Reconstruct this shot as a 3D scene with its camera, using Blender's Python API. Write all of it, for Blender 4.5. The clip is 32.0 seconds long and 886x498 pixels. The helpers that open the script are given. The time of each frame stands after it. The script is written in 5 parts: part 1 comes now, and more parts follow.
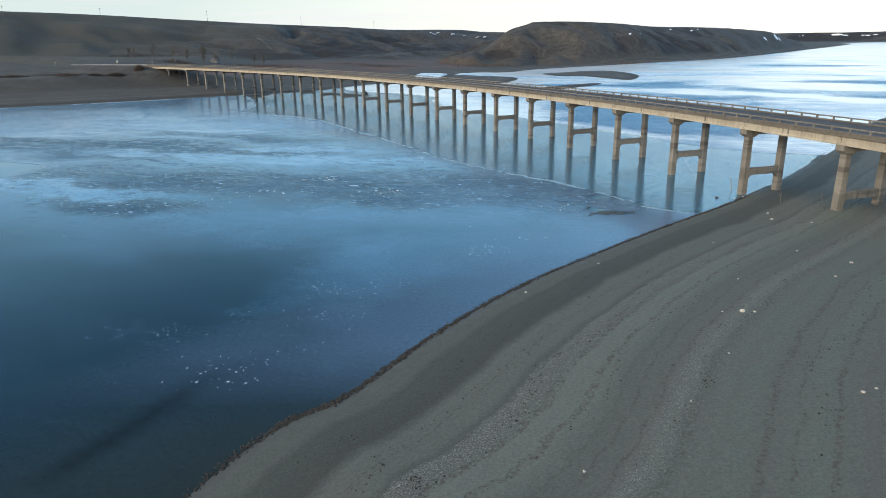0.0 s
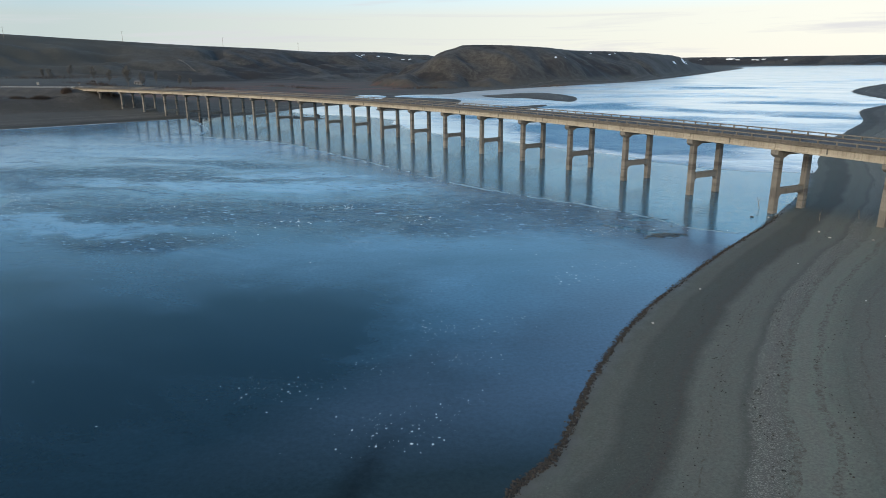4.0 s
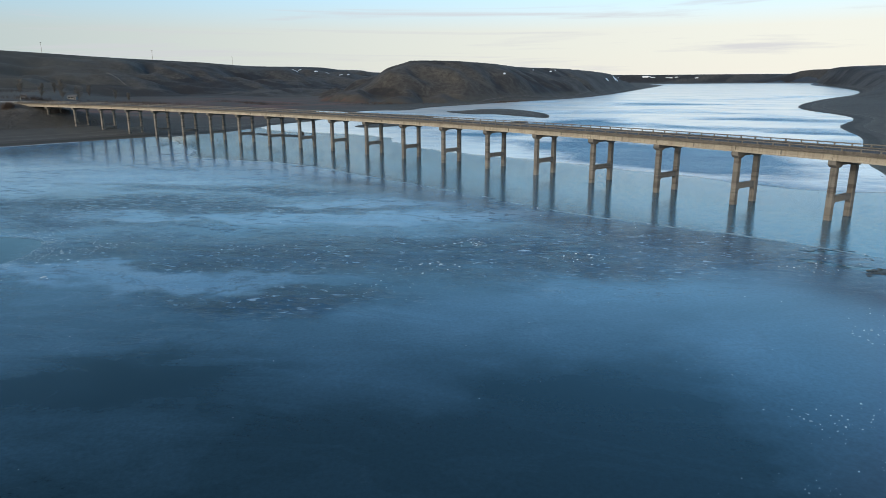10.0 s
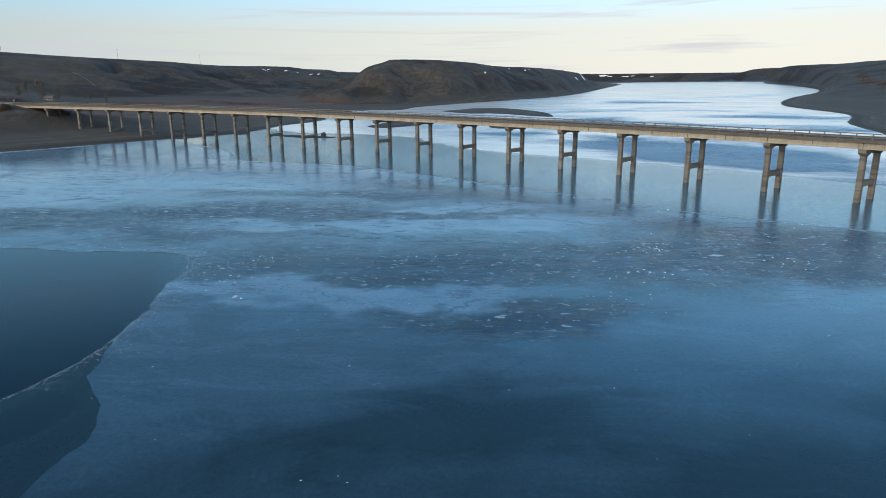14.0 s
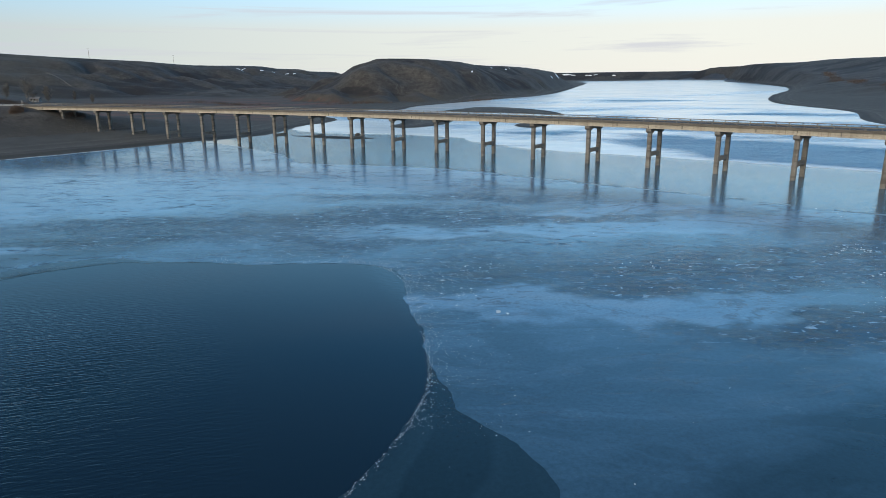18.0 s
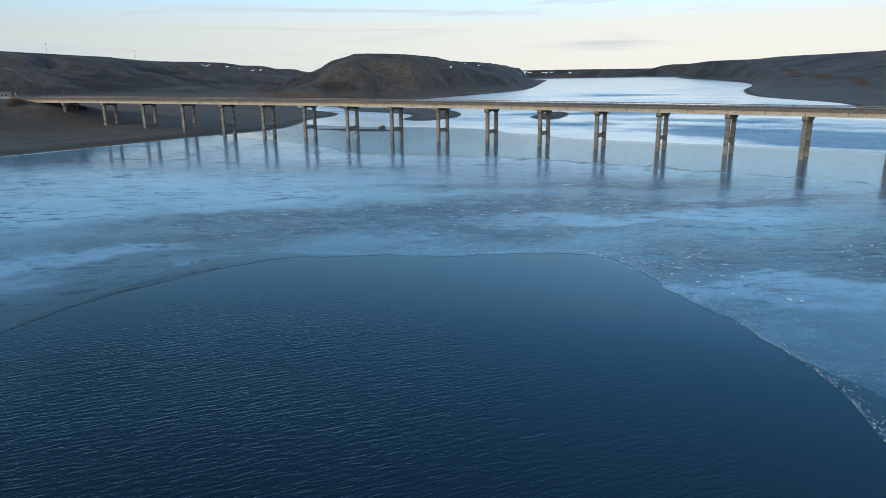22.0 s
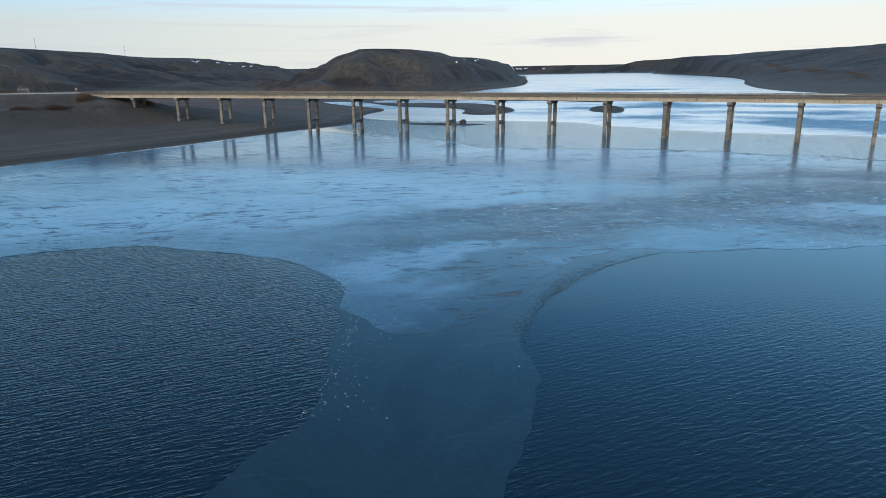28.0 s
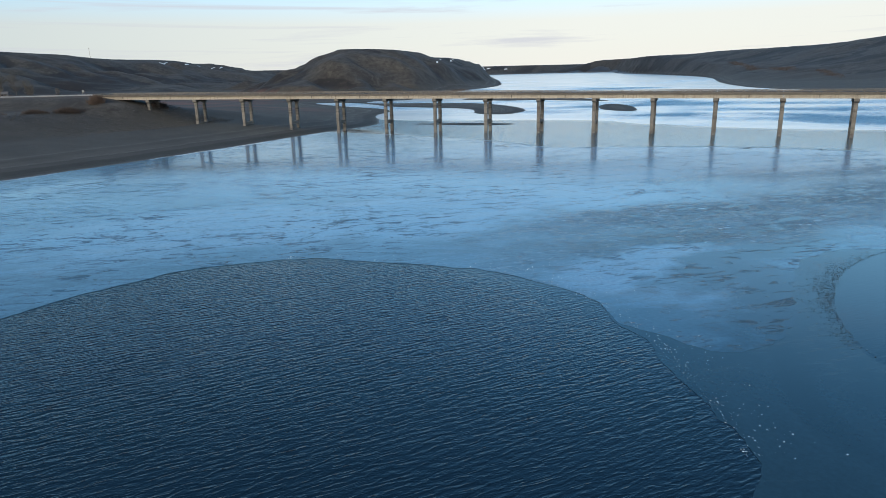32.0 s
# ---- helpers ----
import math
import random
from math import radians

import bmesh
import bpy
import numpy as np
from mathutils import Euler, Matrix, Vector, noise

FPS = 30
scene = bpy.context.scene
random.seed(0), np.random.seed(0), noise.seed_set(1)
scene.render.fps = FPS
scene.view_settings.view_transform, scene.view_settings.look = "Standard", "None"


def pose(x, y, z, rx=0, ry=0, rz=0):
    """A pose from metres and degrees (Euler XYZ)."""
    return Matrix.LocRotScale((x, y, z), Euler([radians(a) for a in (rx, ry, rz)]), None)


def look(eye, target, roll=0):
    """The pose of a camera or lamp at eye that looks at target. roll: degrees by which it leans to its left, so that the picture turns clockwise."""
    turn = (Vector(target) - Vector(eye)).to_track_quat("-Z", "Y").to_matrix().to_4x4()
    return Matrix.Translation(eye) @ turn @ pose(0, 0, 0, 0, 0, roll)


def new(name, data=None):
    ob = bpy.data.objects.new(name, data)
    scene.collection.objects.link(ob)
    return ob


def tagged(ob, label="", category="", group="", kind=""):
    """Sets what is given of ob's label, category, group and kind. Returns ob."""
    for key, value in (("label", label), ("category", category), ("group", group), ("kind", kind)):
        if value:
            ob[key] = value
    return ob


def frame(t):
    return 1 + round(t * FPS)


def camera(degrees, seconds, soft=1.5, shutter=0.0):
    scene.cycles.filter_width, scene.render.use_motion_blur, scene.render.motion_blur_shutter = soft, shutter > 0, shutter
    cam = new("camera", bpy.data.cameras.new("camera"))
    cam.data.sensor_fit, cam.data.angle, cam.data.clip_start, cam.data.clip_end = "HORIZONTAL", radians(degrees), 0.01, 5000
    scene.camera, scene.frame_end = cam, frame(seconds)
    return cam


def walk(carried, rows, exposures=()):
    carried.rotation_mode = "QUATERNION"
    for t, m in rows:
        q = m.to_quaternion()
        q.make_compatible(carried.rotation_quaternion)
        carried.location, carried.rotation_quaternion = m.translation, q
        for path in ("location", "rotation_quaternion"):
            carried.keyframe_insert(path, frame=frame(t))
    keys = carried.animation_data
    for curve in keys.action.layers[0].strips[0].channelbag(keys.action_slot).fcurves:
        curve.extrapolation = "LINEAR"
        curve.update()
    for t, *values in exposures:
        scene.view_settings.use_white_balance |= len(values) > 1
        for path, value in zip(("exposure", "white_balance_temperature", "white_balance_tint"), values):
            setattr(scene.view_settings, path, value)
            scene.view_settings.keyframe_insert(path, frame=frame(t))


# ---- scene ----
cam = camera(69.08, 32.0, soft=0.6)
# seconds, eye, yaw, pitch and roll
ROWS = [
    (0.0, 1.31, 0.85, 24.16, -0.91, -17.62, 0.93),
    (0.5, -1.00, 1.08, 24.23, -2.53, -17.66, 0.97),
    (1.0, -3.37, 1.46, 24.26, -4.19, -17.67, 1.00),
    (1.5, -5.80, 2.00, 24.33, -5.48, -17.71, 1.01),
    (2.0, -8.21, 2.70, 24.39, -5.92, -17.73, 0.93),
    (2.5, -10.57, 3.54, 24.42, -5.91, -17.74, 0.87),
    (4.5, -19.99, 8.10, 24.42, -9.30, -15.16, 0.68),
    (5.0, -22.21, 9.74, 24.31, -10.56, -14.80, 0.66),
    (5.5, -24.38, 11.54, 24.31, -12.36, -14.81, 0.67),
    (6.0, -26.58, 13.52, 24.29, -14.50, -14.80, 0.68),
    (6.5, -28.81, 15.65, 24.26, -15.08, -14.76, 0.61),
    (7.0, -30.98, 17.84, 24.31, -15.10, -14.77, 0.54),
    (7.5, -33.24, 20.01, 24.27, -15.06, -14.71, 0.47),
    (8.0, -35.74, 22.17, 24.26, -15.01, -14.70, 0.46),
    (8.5, -38.61, 24.22, 24.26, -14.97, -14.69, 0.47),
    (9.0, -41.67, 26.20, 24.22, -14.90, -14.68, 0.41),
    (9.5, -44.87, 28.24, 24.28, -14.87, -14.65, 0.37),
    (10.0, -48.26, 30.14, 24.31, -14.84, -14.63, 0.35),
    (10.5, -51.74, 32.08, 24.31, -15.01, -14.62, 0.34),
    (11.0, -55.25, 33.96, 24.30, -15.99, -14.65, 0.39),
    (11.5, -58.74, 35.88, 24.33, -17.50, -14.68, 0.49),
    (12.0, -62.28, 37.87, 24.30, -18.58, -14.69, 0.55),
    (12.5, -65.85, 39.89, 24.27, -18.57, -14.68, 0.49),
    (13.0, -69.67, 41.55, 24.34, -18.45, -14.68, 0.47),
    (13.5, -73.56, 43.37, 24.29, -18.50, -14.68, 0.47),
    (14.0, -77.66, 45.17, 24.29, -18.71, -14.71, 0.50),
    (14.5, -81.69, 47.11, 24.32, -19.34, -14.74, 0.56),
    (16.5, -96.71, 55.99, 24.51, -21.64, -14.74, 0.65),
    (17.0, -100.43, 57.96, 24.49, -21.53, -14.76, 0.68),
    (17.5, -104.19, 59.98, 24.42, -21.64, -14.78, 0.67),
    (18.0, -107.94, 62.05, 24.41, -22.17, -14.80, 0.69),
    (18.5, -111.54, 64.39, 24.35, -23.36, -14.83, 0.76),
    (19.0, -115.11, 66.81, 24.34, -25.15, -14.87, 0.82),
    (19.5, -118.64, 69.39, 24.25, -26.20, -14.87, 0.87),
    (20.0, -122.02, 72.10, 24.16, -26.35, -14.86, 0.84),
    (20.5, -125.17, 74.72, 23.75, -26.35, -14.92, 0.84),
    (21.0, -128.31, 77.21, 23.16, -26.30, -14.94, 0.77),
    (21.5, -131.33, 79.64, 22.39, -26.25, -14.99, 0.79),
    (22.0, -134.34, 81.93, 21.54, -26.22, -15.01, 0.77),
    (22.5, -137.08, 84.44, 20.57, -26.42, -15.08, 0.79),
    (23.0, -140.32, 86.82, 20.24, -26.48, -15.08, 0.78),
    (23.5, -143.65, 89.25, 20.25, -26.84, -15.11, 0.77),
    (24.0, -147.04, 91.60, 20.29, -27.69, -15.15, 0.81),
    (24.5, -150.42, 93.74, 20.30, -27.62, -15.16, 0.80),
    (25.0, -153.68, 95.74, 20.38, -27.54, -15.19, 0.81),
    (25.5, -157.07, 97.94, 20.34, -27.44, -15.20, 0.82),
    (26.0, -160.62, 100.25, 20.28, -27.33, -15.23, 0.83),
    (26.5, -163.77, 102.51, 20.20, -27.29, -15.24, 0.86),
    (28.5, -177.65, 111.02, 20.79, -30.31, -15.35, 1.03),
    (29.0, -180.48, 113.55, 20.64, -31.76, -15.35, 1.12),
    (29.5, -183.18, 116.01, 20.53, -32.67, -15.35, 1.15),
    (30.0, -185.77, 118.43, 20.44, -32.79, -15.34, 1.18),
    (30.5, -188.27, 120.78, 20.34, -32.70, -15.34, 1.21),
    (31.0, -190.69, 123.07, 20.24, -32.58, -15.35, 1.23),
    (31.5, -192.95, 125.27, 20.17, -32.53, -15.36, 1.28),
    (32.0, -194.89, 127.62, 20.46, -32.57, -15.33, 1.31),
]
walk(cam, [(t, pose(x, y, z, 90 + pitch, roll, yaw)) for t, x, y, z, yaw, pitch, roll in ROWS],
     [(0.0, 0.50, 7150, 10), (2.5, 0.48, 7100, 10), (4.5, 0.05, 7000, 10), (6.0, 0.0, 6980, 10), (13.0, 0.0, 6900, 10), (19.0, 0.0, 6720, 10), (32.0, 0.0, 6640, 10)])

# ---- sky, sun ----
SUN_ELEVATION, SUN_AZIMUTH = 14.0, 228.0      # degrees; azimuth clockwise from +y
world = bpy.data.worlds.new("dusk_sky")
scene.world = world
world.use_nodes = True
wt = world.node_tree
wt.nodes.clear()


def wnode(kind, **values):
    n = wt.nodes.new(kind)
    for k, v in values.items():
        n.inputs[k].default_value = v
    return n


sky = wt.nodes.new("ShaderNodeTexSky")
sky.sky_type = "NISHITA"
sky.sun_disc = False
sky.sun_elevation = radians(SUN_ELEVATION)
sky.sun_rotation = radians(SUN_AZIMUTH)
sky.air_density, sky.dust_density, sky.ozone_density = 1.0, 0.6, 1.5
coord = wt.nodes.new("ShaderNodeTexCoord")
squash = wt.nodes.new("ShaderNodeMapping")
squash.inputs["Scale"].default_value = (1.0, 1.0, 22.0)
streaks = wnode("ShaderNodeTexNoise", Scale=1.9, Detail=8.0, Roughness=0.6, Distortion=0.6)
ramp = wt.nodes.new("ShaderNodeValToRGB")
ramp.color_ramp.elements[0].position, ramp.color_ramp.elements[1].position = 0.52, 0.66
ramp.color_ramp.elements[0].color, ramp.color_ramp.elements[1].color = (0.0, 0.0, 0.0, 1), (1, 1, 1, 1)
# a thin high veil that is denser towards the horizon
split = wt.nodes.new("ShaderNodeSeparateXYZ")
rise = wt.nodes.new("ShaderNodeValToRGB")
rise.color_ramp.interpolation = "EASE"
for at_height, dense in ((0.0, 0.97), (0.06, 0.94), (0.12, 0.84), (0.22, 0.52), (0.42, 0.05)):
    e = rise.color_ramp.elements.new(at_height)
    e.color = (dense, dense, dense, 1)
rise.color_ramp.elements.remove(rise.color_ramp.elements[0])
rise.color_ramp.elements[-1].color = (0.02, 0.02, 0.02, 1)
veil = wt.nodes.new("ShaderNodeMix")
veil.data_type = "RGBA"
glow = wt.nodes.new("ShaderNodeVectorMath")
glow.operation = "DOT_PRODUCT"
glow.inputs[1].default_value = (math.sin(radians(62)), math.cos(radians(62)), 0)
warm = wt.nodes.new("ShaderNodeMix")
warm.data_type = "RGBA"
warm.inputs["A"].default_value, warm.inputs["B"].default_value = (5.1, 6.0, 6.4, 1), (9.1, 9.0, 8.5, 1)
tilt = wt.nodes.new("ShaderNodeMapRange")
tilt.inputs["From Min"].default_value, tilt.inputs["From Max"].default_value = 0.1, 0.95
cloud = wt.nodes.new("ShaderNodeMix")
cloud.data_type = "RGBA"
cloud.inputs["B"].default_value = (6.2, 6.5, 7.4, 1)
thin = wt.nodes.new("ShaderNodeMath")
thin.operation = "MULTIPLY"
back = wnode("ShaderNodeBackground", Strength=0.1)
wout = wt.nodes.new("ShaderNodeOutputWorld")
wl = wt.links.new
wl(coord.outputs["Generated"], squash.inputs["Vector"])
wl(coord.outputs["Generated"], split.inputs["Vector"])
wl(squash.outputs["Vector"], streaks.inputs["Vector"])
wl(streaks.outputs["Fac"], ramp.inputs["Fac"])
wl(coord.outputs["Generated"], glow.inputs[0])
wl(glow.outputs["Value"], tilt.inputs["Value"])
wl(tilt.outputs["Result"], warm.inputs["Factor"])
wl(split.outputs["Z"], rise.inputs["Fac"])
# the veil thickens round the low sun
toward = wt.nodes.new("ShaderNodeVectorMath")
toward.operation = "DOT_PRODUCT"
toward.inputs[1].default_value = (math.sin(radians(SUN_AZIMUTH)), math.cos(radians(SUN_AZIMUTH)), 0.25)
sunward = wt.nodes.new("ShaderNodeMapRange")
sunward.interpolation_type = "SMOOTHSTEP"
sunward.inputs["From Min"].default_value, sunward.inputs["From Max"].default_value = 0.20, 0.75
sunward.inputs["To Min"].default_value, sunward.inputs["To Max"].default_value = 0.0, 0.92
dense = wt.nodes.new("ShaderNodeMath")
dense.operation = "MAXIMUM"
hue = wt.nodes.new("ShaderNodeMix")
hue.data_type = "RGBA"
hue.inputs["B"].default_value = (14.5, 13.2, 11.4, 1)
wl(coord.outputs["Generated"], toward.inputs[0])
wl(toward.outputs["Value"], sunward.inputs["Value"])
wl(rise.outputs["Color"], dense.inputs[0])
wl(sunward.outputs["Result"], dense.inputs[1])
wl(dense.outputs["Value"], veil.inputs["Factor"])
wl(sunward.outputs["Result"], hue.inputs["Factor"])
# the veil is white at the horizon and pale blue above it
lift = wt.nodes.new("ShaderNodeMapRange")
lift.inputs["From Min"].default_value, lift.inputs["From Max"].default_value = 0.07, 0.17
pale_blue = wt.nodes.new("ShaderNodeMix")
pale_blue.data_type = "RGBA"
blue = wt.nodes.new("ShaderNodeMix")
blue.data_type = "RGBA"
blue.inputs["A"].default_value, blue.inputs["B"].default_value = (3.4, 7.3, 11.2, 1), (5.8, 11.4, 16.6, 1)
wl(tilt.outputs["Result"], blue.inputs["Factor"])
wl(blue.outputs["Result"], pale_blue.inputs["B"])
wl(split.outputs["Z"], lift.inputs["Value"])
wl(lift.outputs["Result"], pale_blue.inputs["Factor"])
wl(warm.outputs["Result"], pale_blue.inputs["A"])
wl(pale_blue.outputs["Result"], hue.inputs["A"])
wl(hue.outputs["Result"], veil.inputs["B"])
deep = wt.nodes.new("ShaderNodeMix")
deep.data_type, deep.blend_type = "RGBA", "MULTIPLY"
deep.inputs["Factor"].default_value = 1.0
deep.inputs["B"].default_value = (0.62, 1.62, 2.20, 1)
wl(sky.outputs["Color"], deep.inputs["A"])
wl(deep.outputs["Result"], veil.inputs["A"])
low = wt.nodes.new("ShaderNodeMath")
low.operation = "MULTIPLY"
low.inputs[1].default_value = 0.75
wl(rise.outputs["Color"], low.inputs[0])
wl(ramp.outputs["Color"], thin.inputs[0])
wl(low.outputs["Value"], thin.inputs[1])
wl(thin.outputs["Value"], cloud.inputs["Factor"])
wl(veil.outputs["Result"], cloud.inputs["A"])
# higher up the sky is deeper in the north-west and brighter in the north-east
aim = wt.nodes.new("ShaderNodeVectorMath")
aim.operation = "DOT_PRODUCT"
aim.inputs[1].default_value = (math.sin(radians(134)), math.cos(radians(134)), 0)
wl(coord.outputs["Generated"], aim.inputs[0])
side_gain = wt.nodes.new("ShaderNodeMapRange")
for key, value in (("From Min", -0.85), ("From Max", -0.05), ("To Min", 0.62), ("To Max", 1.30)):
    side_gain.inputs[key].default_value = value
wl(aim.outputs["Value"], side_gain.inputs["Value"])
upper = wt.nodes.new("ShaderNodeMapRange")
upper.inputs["From Min"].default_value, upper.inputs["From Max"].default_value = 0.14, 0.34
wl(split.outputs["Z"], upper.inputs["Value"])
gain = wt.nodes.new("ShaderNodeMix")
gain.inputs["A"].default_value = 1.0
wl(upper.outputs["Result"], gain.inputs["Factor"])
wl(side_gain.outputs["Result"], gain.inputs["B"])
graded = wt.nodes.new("ShaderNodeVectorMath")
graded.operation = "SCALE"
wl(cloud.outputs["Result"], graded.inputs[0])
wl(gain.outputs["Result"], graded.inputs["Scale"])
wl(graded.outputs["Vector"], back.inputs["Color"])
wl(back.outputs["Background"], wout.inputs["Surface"])

sun = new("sun", bpy.data.lights.new("sun", "SUN"))
sun.data.energy, sun.data.angle, sun.data.color = 1.85, radians(30), (1.0, 0.90, 0.77)
az, el = radians(SUN_AZIMUTH), radians(SUN_ELEVATION)
sun.matrix_world = look((math.sin(az) * 400, math.cos(az) * 400, math.tan(el) * 400), (0, 0, 0))
scene.view_settings.exposure = 0.0


# ---- materials ----
class Mat:
    """A node material with a short way to add nodes."""

    def __init__(self, name):
        self.m = bpy.data.materials.new(name)
        self.m.use_nodes = True
        self.t = self.m.node_tree
        self.bsdf = self.t.nodes["Principled BSDF"]
        self.pos = self.add("ShaderNodeNewGeometry").outputs["Position"]

    def add(self, kind, **values):
        n = self.t.nodes.new(kind)
        for k, v in values.items():
            n.inputs[k].default_value = v
        return n

    def link(self, a, b):
        self.t.links.new(a, b)

    def stretch(self, scale, turn=0.0, vector=None):
        n = self.add("ShaderNodeMapping")
        n.vector_type = "TEXTURE"
        n.inputs["Scale"].default_value = tuple(1 / v for v in scale)
        n.inputs["Rotation"].default_value = (0, 0, radians(turn))
        self.link(vector or self.pos, n.inputs["Vector"])
        return n.outputs["Vector"]

    def noise(self, scale, detail=4.0, rough=0.55, distort=0.0, vector=None):
        n = self.add("ShaderNodeTexNoise", Scale=scale, Detail=detail, Roughness=rough, Distortion=distort)
        self.link(vector or self.pos, n.inputs["Vector"])
        return n.outputs["Fac"]

    def voronoi(self, scale, feature="F1", vector=None):
        n = self.add("ShaderNodeTexVoronoi", Scale=scale)
        n.feature = feature
        self.link(vector or self.pos, n.inputs["Vector"])
        return n.outputs["Distance"]

    def steps(self, fac, *stops):
        """A colour ramp; each stop is (position, colour or grey)."""
        n = self.add("ShaderNodeValToRGB")
        r = n.color_ramp
        while len(r.elements) < len(stops):
            r.elements.new(0.5)
        for e, (p, c) in zip(r.elements, stops):
            e.position = p
            e.color = (c, c, c, 1) if isinstance(c, (int, float)) else (*c, 1)
        self.link(fac, n.inputs["Fac"])
        return n.outputs["Color"]

    def mix(self, fac, a, b, how="MIX"):
        n = self.add("ShaderNodeMix")
        n.data_type, n.blend_type = "RGBA", how
        for v, s in ((fac, n.inputs["Factor"]), (a, n.inputs["A"]), (b, n.inputs["B"])):
            if isinstance(v, (int, float)):
                s.default_value = v if s.name == "Factor" else (v, v, v, 1)
            elif isinstance(v, tuple):
                s.default_value = (*v, 1)
            else:
                self.link(v, s)
        return n.outputs["Result"]

    def math(self, how, a, b=0.0, c=0.0):
        n = self.add("ShaderNodeMath")
        n.operation = how
        for v, s in zip((a, b, c), n.inputs):
            if isinstance(v, (int, float)):
                s.default_value = v
            else:
                self.link(v, s)
        return n.outputs["Value"]

    def bent(self, vector, scale, reach, detail=4.0):
        """Positions pushed about by noise, so that outlines wander."""
        wander = self.add("ShaderNodeTexNoise", Scale=scale, Detail=detail, Roughness=0.6)
        self.link(self.pos, wander.inputs["Vector"])
        n = self.add("ShaderNodeVectorMath")
        n.operation = "MULTIPLY_ADD"
        self.link(wander.outputs["Color"], n.inputs[0])
        n.inputs[1].default_value = (reach, reach, 0)
        self.link(vector, n.inputs[2])
        shift = self.add("ShaderNodeVectorMath")
        shift.operation = "SUBTRACT"
        self.link(n.outputs["Vector"], shift.inputs[0])
        shift.inputs[1].default_value = (reach / 2, reach / 2, 0)
        return shift.outputs["Vector"]

    def belts(self, vector, rows, soft=0.75):
        """The union of long soft patches: centre, heading, half length and half width."""
        total = None
        for x, y, turn, long, wide in rows:
            n = self.add("ShaderNodeMapping")
            n.vector_type = "TEXTURE"
            n.inputs["Location"].default_value = (x, y, 0)
            n.inputs["Rotation"].default_value = (0, 0, radians(turn))
            n.inputs["Scale"].default_value = (long, wide, 1e5)
            self.link(vector, n.inputs["Vector"])
            r = self.add("ShaderNodeVectorMath")
            r.operation = "LENGTH"
            self.link(n.outputs["Vector"], r.inputs[0])
            f = self.add("ShaderNodeMapRange")
            f.interpolation_type = "SMOOTHSTEP"
            f.inputs["From Min"].default_value, f.inputs["From Max"].default_value = 1 + soft / 2, 1 - soft / 2
            self.link(r.outputs["Value"], f.inputs["Value"])
            total = f.outputs["Result"] if total is None else self.math("MAXIMUM", total, f.outputs["Result"])
        return total

    def attribute(self, name):
        n = self.add("ShaderNodeAttribute")
        n.attribute_name = name
        return n.outputs["Fac"]

    def random(self):
        return self.add("ShaderNodeObjectInfo").outputs["Random"]

    def bump(self, height, strength=0.3, distance=0.05, normal=None):
        n = self.add("ShaderNodeBump", Strength=strength, Distance=distance)
        self.link(height, n.inputs["Height"])
        if normal:
            self.link(normal, n.inputs["Normal"])
        return n.outputs["Normal"]

    def set(self, color=None, rough=None, normal=None, **more):
        for name, v in (("Base Color", color), ("Roughness", rough), ("Normal", normal), *more.items()):
            if v is None:
                continue
            s = self.bsdf.inputs[name.replace("_", " ")]
            if isinstance(v, tuple):
                s.default_value = (*v, 1)
            elif isinstance(v, (int, float)):
                s.default_value = v
            else:
                self.link(v, s)
        return self.m


def concrete_material(name, tone, stain, lifts=0.0):
    m = Mat(name)
    broad = m.noise(0.35, 5, 0.6)
    runs = m.noise(1.0, 5, 0.6, vector=m.stretch((2.2, 2.2, 0.16)))
    fine = m.noise(14, 4, 0.65)
    c = m.mix(m.steps(broad, (0.3, 0.0), (0.7, 1.0)), tuple(v * 0.82 for v in tone), tuple(v * 1.14 for v in tone))
    c = m.mix(m.steps(runs, (0.50, 0.0), (0.70, 0.8)), c, stain)
    if lifts:
        # pour lifts and old waterlines
        level = m.noise(1.0, 5, 0.7, vector=m.stretch((0.05, 0.05, 0.75)))
        c = m.mix(m.math("MULTIPLY", m.steps(level, (0.50, 0.0), (0.58, 1.0)), lifts), c, stain)
        level = m.noise(1.0, 3, 0.6, vector=m.stretch((0.03, 0.03, 0.33)))
        c = m.mix(m.math("MULTIPLY", m.steps(level, (0.52, 0.0), (0.60, 1.0)), lifts * 0.6), c, tuple(v * 1.45 for v in tone))
    c = m.mix(0.22, c, m.steps(fine, (0.3, 0.05), (0.7, 0.9)), "OVERLAY")
    c = m.mix(m.math("MULTIPLY", m.random(), 0.22), c, stain)
    return m.set(c, 0.88, m.bump(fine, 0.25, 0.02))


M_CONCRETE = concrete_material("weathered_concrete", (0.172, 0.163, 0.148), (0.066, 0.062, 0.058), 0.7)
M_GIRDER = concrete_material("girder_concrete", (0.38, 0.345, 0.285), (0.21, 0.18, 0.145))
M_EDGE = concrete_material("stained_slab_edge", (0.125, 0.112, 0.098), (0.05, 0.046, 0.042))
M_RAIL = concrete_material("rail_concrete", (0.165, 0.154, 0.138), (0.075, 0.07, 0.064))


def asphalt_material():
    m = Mat("asphalt")
    fine = m.noise(30, 3, 0.7)
    c = m.mix(m.noise(0.5, 5), (0.05, 0.051, 0.055), (0.10, 0.10, 0.105))
    c = m.mix(0.25, c, m.steps(fine, (0.35, 0.0), (0.65, 1.0)), "OVERLAY")
    return m.set(c, 0.92, m.bump(fine, 0.3, 0.01), Specular_IOR_Level=0.15)


M_ASPHALT = asphalt_material()


